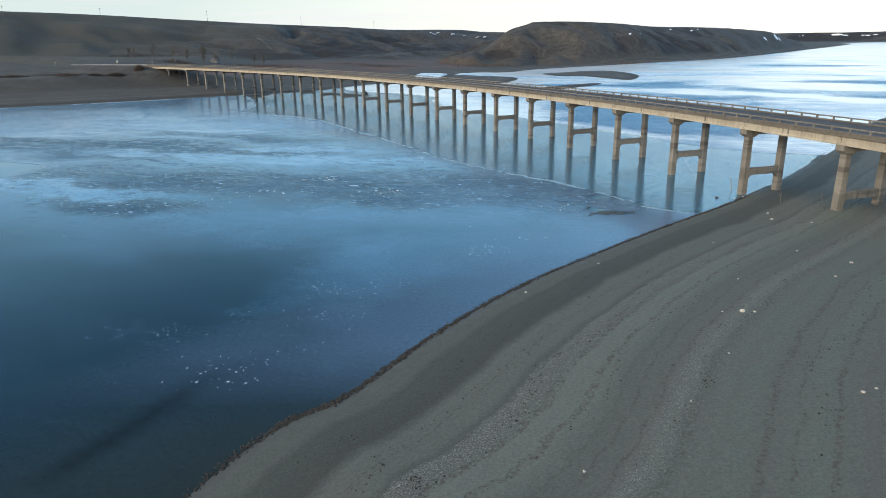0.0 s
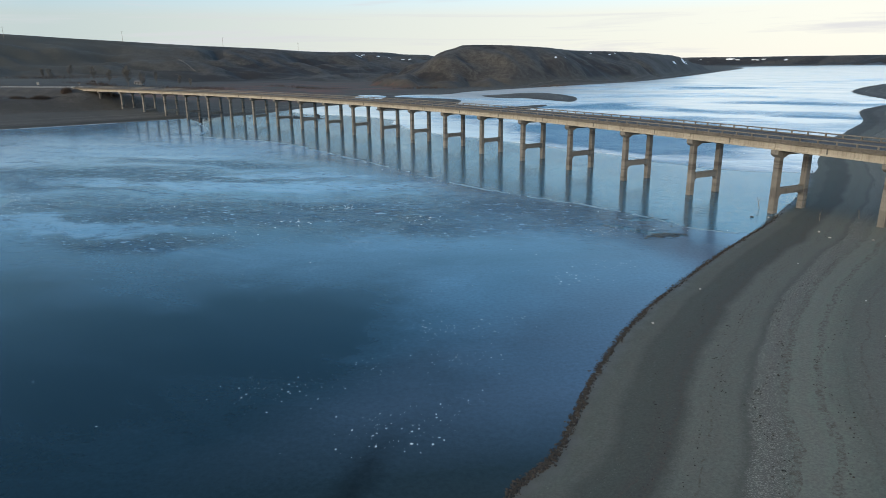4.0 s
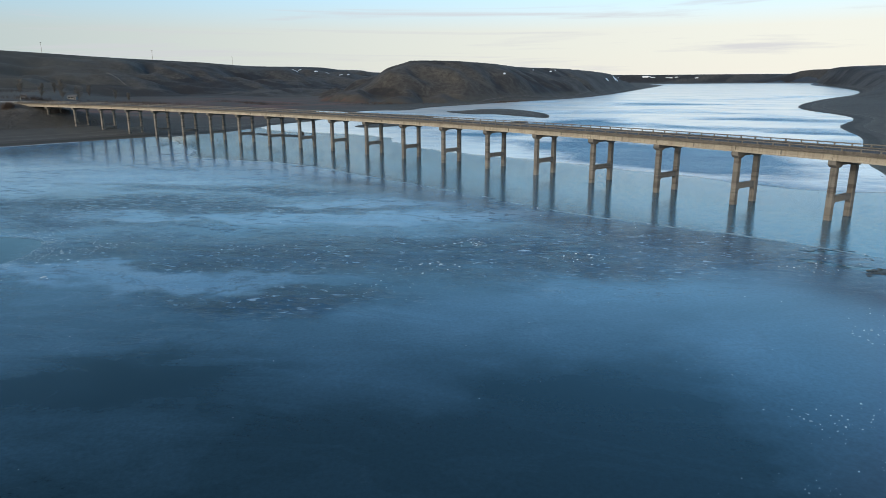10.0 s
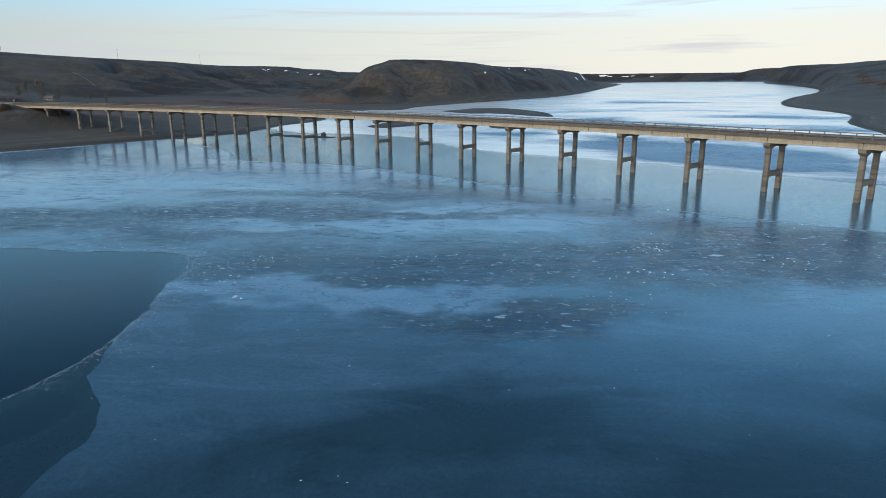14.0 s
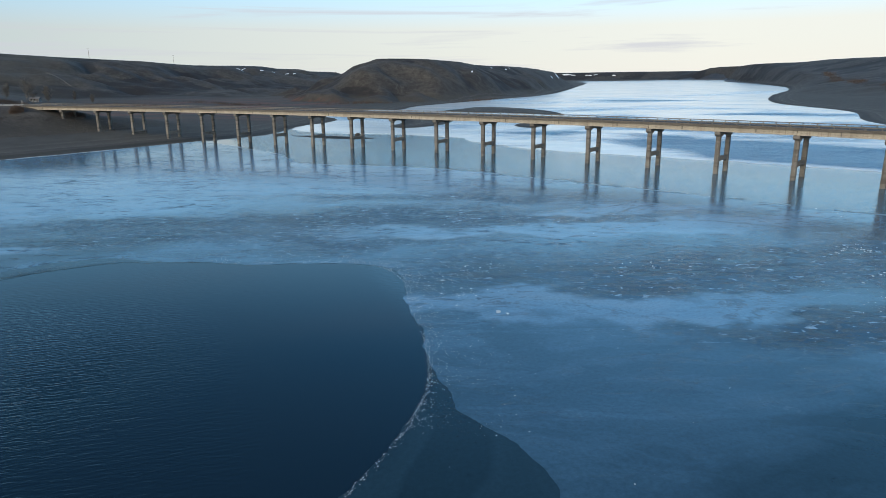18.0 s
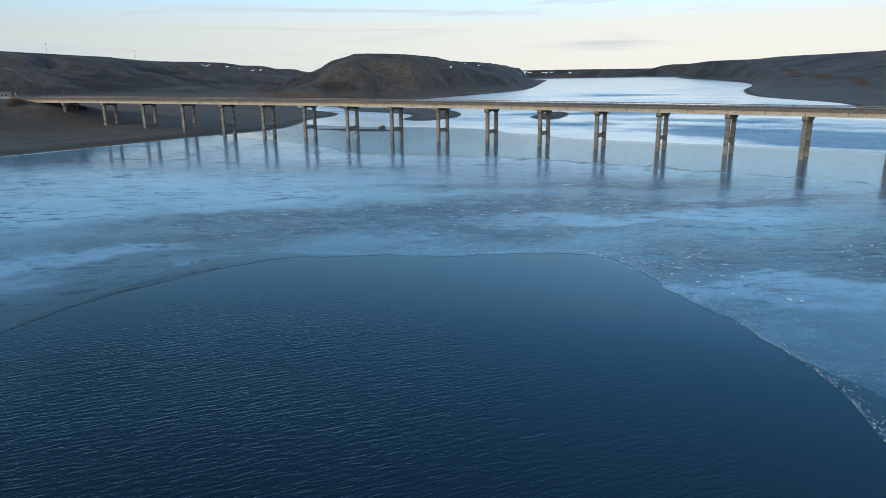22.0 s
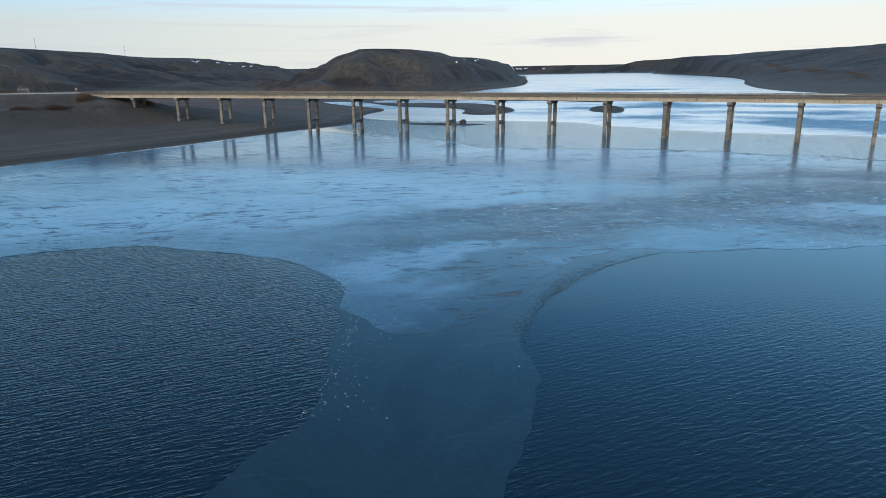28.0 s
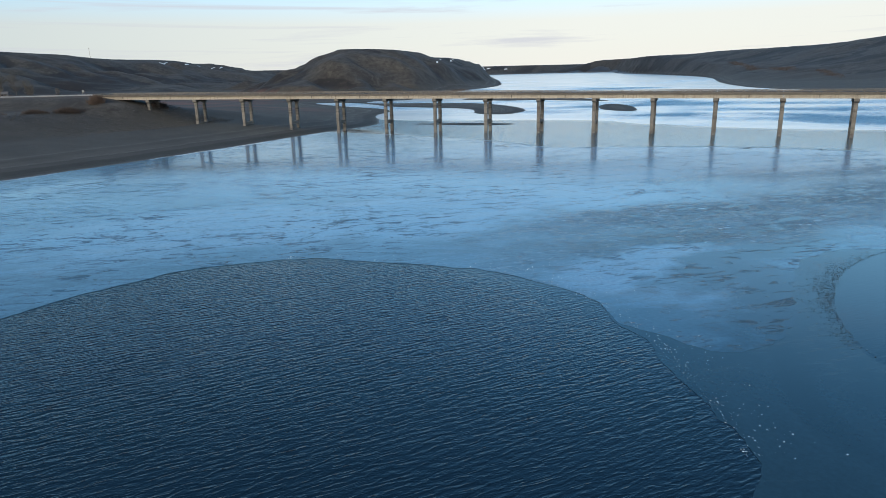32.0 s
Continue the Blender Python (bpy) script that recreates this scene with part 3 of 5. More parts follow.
M_SIGN = plain_material("sign_back", (0.13, 0.135, 0.135), (0.19, 0.195, 0.195), 0.5, 2.0)
M_DARK_ROCK = plain_material("dark_boulder", (0.03, 0.03, 0.032), (0.07, 0.065, 0.06), 0.8, 2.0)
M_RIM = plain_material("slush_ice", (0.12, 0.21, 0.28), (0.36, 0.48, 0.56), 0.4, 0.9)
M_SLUSH = island_material("dark_slush", (0.008, 0.011, 0.012), (0.05, 0.058, 0.058), 0.55)


# ---- making meshes ----
def link_mesh(name, verts, faces, material, parent=None, label=""):
    me = bpy.data.meshes.new(name)
    me.from_pydata(verts, [], faces)
    me.materials.append(material)
    me.update()
    ob = new(name, me)
    if parent:
        ob.parent = parent
    if label:
        ob["label"] = label
    return ob


def part(name, bm, material, parent=None, label="", smooth=False):
    """Links a bmesh as one mesh object under a thing or under a part."""
    me = bpy.data.meshes.new(name)
    bmesh.ops.recalc_face_normals(bm, faces=bm.faces)
    bm.to_mesh(me)
    bm.free()
    me.materials.append(material)
    if smooth:
        for p in me.polygons:
            p.use_smooth = True
    ob = new(name, me)
    if parent:
        ob.parent = parent
    if label:
        ob["label"] = label
    return ob


def share(name, me, parent, m):
    """Another object on the same mesh."""
    ob = new(name, me)
    ob.parent = parent
    ob.matrix_local = m
    return ob


def curve_through(points, closed=True, steps=8):
    """Catmull-Rom through control points."""
    p = np.array(points, float)
    n = len(p)
    out = []
    for i in range(n if closed else n - 1):
        if closed:
            a, b, c, d = p[(i - 1) % n], p[i], p[(i + 1) % n], p[(i + 2) % n]
        else:
            a, b, c, d = p[max(i - 1, 0)], p[i], p[i + 1], p[min(i + 2, n - 1)]
        for k in range(steps):
            u = k / steps
            out.append(0.5 * (2 * b + (c - a) * u + (2 * a - 5 * b + 4 * c - d) * u * u + (3 * b - a - 3 * c + d) * u ** 3))
    if not closed:
        out.append(p[-1])
    return np.array(out)


def distance_to(poly, x, y, closed=True):
    """Distance from points to a polyline."""
    best = np.full(x.shape, 1e18)
    n = len(poly)
    for i in range(n if closed else n - 1):
        ax, ay = poly[i]
        bx, by = poly[(i + 1) % n]
        dx, dy = bx - ax, by - ay
        q = np.clip(((x - ax) * dx + (y - ay) * dy) / (dx * dx + dy * dy + 1e-12), 0, 1)
        best = np.minimum(best, (x - ax - q * dx) ** 2 + (y - ay - q * dy) ** 2)
    return np.sqrt(best)


def inside(poly, x, y):
    c = np.zeros(x.shape, bool)
    n = len(poly)
    for i in range(n):
        ax, ay = poly[i]
        bx, by = poly[(i + 1) % n]
        if ay == by:
            continue
        c ^= ((ay > y) != (by > y)) & (x < (bx - ax) * (y - ay) / (by - ay) + ax)
    return c


def signed(poly, x, y):
    d = distance_to(poly, x, y)
    return np.where(inside(poly, x, y), -d, d)


def value_noise(x, y, size, seed, octaves=4, gain=0.5):
    """Smooth random heights from -1 to 1, for arrays."""
    total, amp, out = 0.0, 1.0, np.zeros(x.shape)
    for o in range(octaves):
        rng = np.random.RandomState(seed + o)
        table = rng.rand(256, 256) * 2 - 1
        u, v = x / size + 37.3 * o, y / size + 11.7 * o
        i, j = np.floor(u).astype(int), np.floor(v).astype(int)
        fu, fv = u - i, v - j
        fu, fv = fu * fu * (3 - 2 * fu), fv * fv * (3 - 2 * fv)
        i0, i1, j0, j1 = i % 256, (i + 1) % 256, j % 256, (j + 1) % 256
        out += amp * (table[i0, j0] * (1 - fu) * (1 - fv) + table[i1, j0] * fu * (1 - fv) + table[i0, j1] * (1 - fu) * fv + table[i1, j1] * fu * fv)
        total, amp, size = total + amp, amp * gain, size / 2
    return out / total


def smooth01(v):
    v = np.clip(v, 0, 1)
    return v * v * (3 - 2 * v)


# ---- the bridge's line: an arc, piers 18.3 m apart, numbered from the far abutment ----
SPAN, RADIUS, HEADING = 18.3, 547.9, radians(-60.73)
PIER_14 = (2.43, 221.35)
COLUMN_GAP = 6.84
FIRST, LAST = 0, 26


def along(n, off=0.0):
    """Plan place at pier number n, off metres beyond the row of front columns, and the heading there."""
    a = HEADING - (n - 14) * SPAN / RADIUS
    x = PIER_14[0] - RADIUS * (math.sin(a) - math.sin(HEADING)) - math.sin(a) * off
    y = PIER_14[1] + RADIUS * (math.cos(a) - math.cos(HEADING)) + math.cos(a) * off
    return x, y, a


def cap_top(n):
    m = (n - 14) / 10
    return 10.82 - 0.814 * m + 0.706 * m * m


# ---- ground: one sheet with the lake's basin, the flats and the hills ----
LAKE = curve_through([
    (-60, -150), (-34, -30), (-14, 30), (-5, 43), (2, 54), (12, 66), (29, 82), (51, 101.5), (76, 128), (104, 163), (130, 193), (190, 250),
    (238, 308), (312, 372), (390, 500), (560, 655), (838, 868), (1090, 1100), (1500, 1560), (2100, 2250), (2650, 2750), (2900, 3150), (2500, 3450), (2000, 3250),
    (1700, 2700), (1250, 2050), (920, 1600), (440, 950), (230, 755), (108, 645), (68, 585), (40, 590), (22, 560), (62, 500), (57, 448), (34, 402), (6, 381), (-4, 398),
    (18, 440), (4, 500), (12, 575), (-6, 600), (-12, 545), (-10, 485), (-22, 452), (-44, 426), (-70, 376), (-102, 356), (-128, 339), (-153, 323), (-188, 303), (-225, 286), (-330, 250),
    (-520, 120), (-640, -200), (-500, -620), (-200, -560)], True, 6)
BAR_A = curve_through([(90, 548), (112, 566), (136, 588), (156, 580), (160, 530), (152, 480), (130, 432), (120, 462), (112, 492), (96, 500)], True, 6)
BAR_B = curve_through([(54, 352), (66, 353), (96, 385), (106, 410), (84, 400), (58, 372)], True, 6)
BAR_C = curve_through([(-48, 342), (-34, 331), (-30, 337), (-42, 354), (-60, 366)], True, 6)

# hills: the plateau's outline, its height and the width of its slope
HILLS = (
    (curve_through([(152, 910), (132, 846), (185, 838), (242, 880), (325, 985), (420, 1075), (560, 1240), (720, 1465), (820, 1750), (600, 2300), (470, 1700), (240, 1100)], True, 4), 46, 112),
    (curve_through([(-1900, 150), (-1100, 480), (-620, 820), (-420, 990), (-210, 1110), (-90, 1260), (60, 1500), (220, 2000), (500, 2900), (300, 4900), (-4400, 4900), (-4400, 0)], True, 4), 64, 300),
    (curve_through([(900, 100), (1180, 690), (1350, 980), (1640, 1480), (2130, 2480), (2900, 3100), (4700, 4000), (4700, -1200), (1100, -1200)], True, 4), 62, 420),
    (curve_through([(900, 3700), (1800, 3900), (2350, 3780), (2950, 3500), (3300, 3100), (4700, 3300), (4700, 4950), (900, 4950)], True, 4), 54, 200),
    (curve_through([(-4400, -900), (-1500, -900), (-500, -1000), (600, -1300), (4700, -1300), (4700, -2400), (-4400, -2400)], True, 3), 55, 300))


def ground_height(x, y):
    """Height and distance from the water's edge."""
    s = signed(LAKE, x, y)
    for bar in (BAR_A, BAR_B, BAR_C):
        s = np.maximum(s, -signed(bar, x, y))
    s = s + 0.5 * value_noise(x, y, 9, 5, 3)
    near = smooth01((130 - np.hypot(x - 40, y - 40)) / 120) * (x > -60)
    west = smooth01((-0.3 * y - x) / 90 + 0.5)
    bank = smooth01((-x - 40) / 60) * smooth01((y - 220) / 60)
    slope = 0.035 + 0.12 * near + 0.08 * bank
    top = 4.0 + 4.5 * near + 3.0 * bank
    up = top * (1 - np.exp(-np.maximum(s, 0) * slope / top))
    z = np.where(s > 0, up, np.maximum(s * 0.10, -3.5))
    inland = smooth01((s - 60) / 900)
    z = z + 11 * inland + 0.5 * value_noise(x, y, 60, 21, 3) * smooth01(s / 40)
    # low bank and riprap by the far abutment
    ax, ay, a = along(0, COLUMN_GAP / 2)
    back, side = -((x - ax) * math.cos(a) + (y - ay) * math.sin(a)), -(x - ax) * math.sin(a) + (y - ay) * math.cos(a)
    ridge = bank * smooth01((s - 47) / 26) * smooth01((60 - side) / 50)
    z = z + ridge * (5.0 + 0.8 * value_noise(x, y, 25, 31, 3))
    z = z + 8.0 * west * smooth01((s - 100) / 160)
    fill = smooth01((back + 30) / 34) ** 1.3 * smooth01((24 - np.abs(side)) / 17)
    z = np.where(fill > 0, z * (1 - fill) + 14.72 * fill, z)
    # the other approach
    bx, by, b = along(LAST, COLUMN_GAP / 2)
    ahead, aside = (x - bx) * math.cos(b) + (y - by) * math.sin(b), -(x - bx) * math.sin(b) + (y - by) * math.cos(b)
    fill = smooth01((ahead + 22) / 20) * smooth01((20 - np.abs(aside)) / 13) * smooth01((400 - ahead) / 100)
    z = np.where(fill > 0, z * (1 - fill) + 12.3 * fill, z)
    hill, brush = np.zeros(x.shape), np.zeros(x.shape)
    for k, (outline, high, wide) in enumerate(HILLS):
        d = signed(outline, x, y)
        if k == 0:
            d = d * (1 - 0.24 * smooth01((135 - x) / 50))      # the western spur runs out gently
        cut = (0.85, 0.62, 0.22, 0.7, 0.7)[k]
        gully = value_noise(x, y, 120, 50 + k, 4, 0.55)
        draw = 1 - 2.6 * np.abs(value_noise(x + 0.5 * y, y - 0.3 * x, 85, 150 + k, 3, 0.5))
        d = d + cut * (wide * 0.36 * gully + wide * (0.28 if k == 0 else 0.17) * np.maximum(draw, -0.4)) * smooth01((d + 30) / 120) + (6 if k == 0 else 26) * value_noise(x, y, 420, 60 + k, 3)
        gully = gully + 0.42 * draw + (0.06 if k == 1 else -0.12)
        brush = np.maximum(brush, smooth01(gully * 1.6 + 0.15 + 0.35 * value_noise(x, y, 45, 90 + k, 3)) * (d > -30) * (d < wide * 0.95))
        rise = smooth01(1 - np.maximum(d, 0) / wide)
        rise = 0.62 * rise + 0.38 * smooth01(1 - np.maximum(d, 0) / (wide * 0.55))
        if k == 0:
            rise = 0.15 * rise + 0.85 * np.clip(1.03 - np.maximum(d, 0) / (wide * 1.08), 0, 1)
            high = 49.5 - 5.5 * smooth01((x - 130) / 220) - 3.0 * smooth01((x - 350) / 400)
        if k in (1, 2):
            rise = 0.4 * rise + 0.6 * np.clip(1.03 - np.maximum(d, 0) / (wide * 1.1), 0, 1)
        if k == 1:
            high = 53 + 24 * smooth01(-x / 700)
        if k == 2:
            high = 62 + 15 * smooth01((y - 2300) / 700) + 14 * smooth01((900 - y) / 320)
        hill = np.maximum(hill, rise * (high + (1.5 if k == 0 else 4) * value_noise(x, y, 400, 70 + k, 3)) - 0.0)
    dry = smooth01((s - 6) / 40)
    z = np.where(hill * dry > 0.05, np.maximum(z, hill * dry), z)
    return z, s, brush


def spaced(low, high, fine_low, fine_high, step, grow):
    """Coordinates that are close between fine_low and fine_high and widen outside."""
    out = list(np.arange(fine_low, fine_high, step))
    v, d = out[-1], step
    while v < high:
        d *= grow
        v += d
        out.append(v)
    v, d, low_side = out[0], step, []
    while v > low:
        d *= grow
        v -= d
        low_side.append(v)
    return np.array(low_side[::-1] + out)


gx = np.union1d(spaced(-4300, 4600, -20, 100, 1.3, 1.030), np.arange(-230, 160, 4.5))
gy = np.union1d(spaced(-2300, 4900, 20, 180, 1.3, 1.018), np.concatenate([np.arange(280, 640, 4.5), np.arange(640, 1150, 6.5)]))
XX, YY = np.meshgrid(gx, gy, indexing="ij")
GZ, SHORE, BRUSH = ground_height(XX, YY)
REEDS = smooth01((YY - 420) / 80) * smooth01((-0.02 * YY + 120 - XX) / 60) * smooth01((950 - YY) / 200) * smooth01((SHORE - 15) / 40) * smooth01((9 - GZ) / 3) * smooth01((60 - XX) / 40)
nx, ny = XX.shape
me = bpy.data.meshes.new("ground")
idx = np.arange(nx * ny).reshape(nx, ny)
quads = np.stack([idx[:-1, :-1], idx[1:, :-1], idx[1:, 1:], idx[:-1, 1:]], -1).reshape(-1, 4)
me.vertices.add(nx * ny)
me.vertices.foreach_set("co", np.stack([XX, YY, GZ], -1).astype(np.float32).ravel())
me.loops.add(quads.size)
me.loops.foreach_set("vertex_index", quads.astype(np.int32).ravel())
me.polygons.add(len(quads))
me.polygons.foreach_set("loop_start", np.arange(0, quads.size, 4, dtype=np.int32))
me.polygons.foreach_set("use_smooth", np.ones(len(quads), bool))
me.update()
me.validate()
for key, values in (("shore", SHORE), ("rise", GZ), ("brush", BRUSH), ("reeds", REEDS)):
    at = me.attributes.new(key, "FLOAT", "POINT")
    at.data.foreach_set("value", values.astype(np.float32).ravel())
me.materials.append(M_GROUND)
ground = tagged(new("ground", me), "grey mud shore, dun grass flats and bare prairie hills", "ground", kind="structure")

wx, wy = np.linspace(-700, 3300, 61), np.linspace(-700, 3700, 61)
link = link_mesh("water", [(x, y, 0) for x in wx for y in wy], [(i * 61 + j, (i + 1) * 61 + j, (i + 1) * 61 + j + 1, i * 61 + j + 1) for i in range(60) for j in range(60)], M_WATER)
tagged(link, "dark rippled open water of the reservoir", "water", kind="structure")


# ---- ice ----
def ragged(points, closed, amount, seed, steps=22):
    """A control line made ragged like a melting edge."""
    c = curve_through(points, closed, steps)
    n = np.stack([value_noise(c[:, 0], c[:, 1], 7, seed, 3, 0.6), value_noise(c[:, 0], c[:, 1], 7, seed + 9, 3, 0.6)], -1)
    f = np.stack([value_noise(c[:, 0], c[:, 1], 1.7, seed + 20, 3, 0.6), value_noise(c[:, 0], c[:, 1], 1.7, seed + 29, 3, 0.6)], -1)
    return c + amount * n + 0.32 * amount * f


def ice_sheet(name, outline, holes, material, z, label):
    bm = bmesh.new()
    for loop in (outline, *holes):
        vs = [bm.verts.new((x, y, z)) for x, y in loop]
        for a, b in zip(vs, vs[1:] + vs[:1]):
            bm.edges.new((a, b))
    bmesh.ops.triangle_fill(bm, use_beauty=True, use_dissolve=False, edges=bm.edges[:])
    for f in bm.faces:
        if f.normal.z < 0:
            f.normal_flip()
    rim = [e for e in bm.edges if e.is_boundary]
    down = bmesh.ops.extrude_edge_only(bm, edges=rim)
    for v in down["geom"]:
        if isinstance(v, bmesh.types.BMVert):
            v.co.z -= 0.12
    return tagged(part(name, bm, material), label, "ice", kind="structure")


CHANNEL_SOUTH = [(-125, 385), (-110, 371), (-95, 346), (-85, 318), (-76, 286), (-74, 262), (-62, 250), (-47, 237), (-34, 221), (-27, 205), (-18, 189), (-12, 176), (-5, 161), (3, 143), (12, 130), (21, 119), (28, 108), (34, 96), (46, 88)]
POOL_1 = [(-159, 131), (-153, 137), (-149, 142), (-146, 147), (-141, 152), (-134, 156), (-125, 159), (-116, 159), (-106, 154.5), (-98, 150), (-90, 147), (-85, 143), (-84, 135), (-86, 127), (-88, 117), (-91, 108),
          (-95, 102), (-101, 96), (-118, 82), (-150, 92), (-172, 116)]
POOL_2 = [(-168, 143), (-165, 145), (-162, 149), (-159, 154), (-156, 160), (-154, 168), (-154, 174), (-157, 182), (-165, 192), (-172, 198), (-179, 200), (-187, 200), (-195, 197), (-212, 184), (-222, 156), (-205, 130), (-182, 131)]
# thick ice ends where either pool or new, thin ice begins
THICK_EDGE = [(-154, 168), (-154, 174), (-157, 182), (-165, 192), (-172, 198), (-179, 200), (-187, 200), (-195, 197), (-212, 184), (-222, 156), (-200, 110), (-150, 78), (-110, 76), (-93, 84), (-89.5, 91), (-88.5, 96), (-90, 101),
              (-90.5, 106), (-88, 117), (-86, 127), (-84, 135), (-85, 143), (-90, 147), (-98, 150), (-106, 154.5), (-114, 159.5), (-123, 163.5), (-131, 161.5), (-137, 158.5), (-143, 154.5), (-149.5, 152.4), (-154, 154.5), (-155, 161)]
HOLES = [[(21, 100.5), (22.5, 98), (24, 95.5), (26, 92.6), (30, 92.2), (28, 94.3), (25, 97), (23, 100.3)],
         [(25.5, 103.4), (29, 104.2), (31.5, 103), (28, 101.6)], [(-84, 273), (-81, 270), (-77, 271.5), (-80, 274.5)], [(-20.5, 194), (-18, 188), (-16, 188), (-18.4, 194)],
         [(-40, 229), (-37, 226.5), (-35.5, 228), (-38, 230.5)], [(-2.4, 152.8), (-0.5, 150.4), (0.5, 151.4), (-1.2, 153.6)]]
south = np.concatenate([ragged(CHANNEL_SOUTH, False, 1.3, 11), np.array([(70, 92), (40, 20), (0, -60), (-40, -300), (-300, -520), (-560, -300), (-560, 130), (-330, 275), (-215, 320), (-165, 350), (-140, 385)])])
ice_sheet("thin_ice", [(-300, 40), (-40, 40), (-40, 190), (-120, 190), (-160, 240), (-300, 240)], [ragged(POOL_1, True, 1.1, 12), ragged(POOL_2, True, 1.1, 12)], M_THIN_ICE, 0.02, "dark smooth new ice between the open pools")
ice_sheet("ice_south", south, [ragged(THICK_EDGE, True, 1.1, 12), *[ragged(h, True, 0.5, 17 + i, 6) for i, h in enumerate(HOLES[:2])]], M_ICE, 0.03, "blue-grey lake ice with frost patches and cracks")
CHANNEL_NORTH = [(10, 660), (-14, 600), (-20, 520), (-40, 440), (-52, 405), (-40, 372), (-16, 350), (2, 322), (2, 298), (6, 273), (14, 250), (29, 226), (41, 203), (52, 183), (61, 162), (66, 150), (82, 140), (110, 140)]
north = np.concatenate([ragged(CHANNEL_NORTH, False, 2.0, 14), np.array([(200, 200), (500, 450), (1200, 1000), (2600, 2400), (3200, 3200), (2500, 3650), (1700, 3000), (800, 1750), (380, 1050), (150, 760)])])
ice_sheet("ice_north", north, [], M_FAR_ICE, 0.05, "pale streaked ice with melt patches beyond the bridge")


def ice_rim(points, seed, wide, material, label):
    """A low ridge of white slush ice that has piled up along an edge."""
    c = ragged(points, False, 1.3, seed)
    verts, faces = [], []
    w = value_noise(c[:, 0], c[:, 1], 9, seed + 40, 3, 0.6)
    for i in range(len(c)):
        d = c[min(i + 1, len(c) - 1)] - c[max(i - 1, 0)]
        n = np.array((d[1], -d[0])) / (np.hypot(*d) + 1e-9)
        r = max(0.06, wide * (0.5 + 1.3 * w[i]))
        for off, z in ((-0.12, 0.02), (0.1, 0.085), (0.5, 0.07), (1.0, 0.045)):
            q = c[i] + n * off * r
            verts.append((q[0], q[1], z))
    for i in range(len(c) - 1):
        if w[i] < -0.12:
            continue
        for k in range(3):
            faces.append((i * 4 + k, i * 4 + k + 1, i * 4 + k + 5, i * 4 + k + 4))
    ob = link_mesh("ice_rim", verts, faces, material)
    return tagged(ob, label, "ice", kind="structure")


ice_rim(CHANNEL_SOUTH[1:], 11, 0.95, M_RIM, "pale slush ridge along the edge of the ice")
ice_rim([(-330, 249.5), (-225, 285.5), (-188, 302.5), (-153, 322.5), (-128, 338.5)], 15, 0.7, M_FRAGMENT, "white shore ice along the muddy bank")



# ---- bridge ----
def box(bm, x0, x1, y0, y1, z0, z1):
    v = [bm.verts.new((x, y, z)) for z in (z0, z1) for x, y in ((x0, y0), (x1, y0), (x1, y1), (x0, y1))]
    for f in ((0, 3, 2, 1), (4, 5, 6, 7), (0, 1, 5, 4), (1, 2, 6, 5), (2, 3, 7, 6), (3, 0, 4, 7)):
        bm.faces.new([v[i] for i in f])


def prism(bm, profile, axis, a, b):
    """A profile swept straight from a to b along an axis: x with (y, z) pairs, or y with (x, z) pairs."""
    def put(p, t):
        return (t, p[0], p[1]) if axis == "x" else (p[0], t, p[1])
    va, vb = [bm.verts.new(put(p, a)) for p in profile], [bm.verts.new(put(p, b)) for p in profile]
    bm.faces.new(va)
    bm.faces.new(vb[::-1])
    for i in range(len(profile)):
        j = (i + 1) % len(profile)
        bm.faces.new((va[i], vb[i], vb[j], va[j]))


def bevel(bm, width):
    bmesh.ops.bevel(bm, geom=bm.edges[:], offset=width, segments=1, affect="EDGES")


HALF = COLUMN_GAP / 2
DECK_FRONT, DECK_BACK = HALF - 5.2, HALF + 5.2      # beyond the front columns' row
GIRDER, SLAB = 1.28, 0.34

bridge = tagged(new("bridge"), "long curved concrete highway bridge on two-column piers", "bridge")
bridge["kind"] = "thing"


def place(n, off, z):
    x, y, a = along(n, off)
    return pose(x, y, z, 0, 0, math.degrees(a))


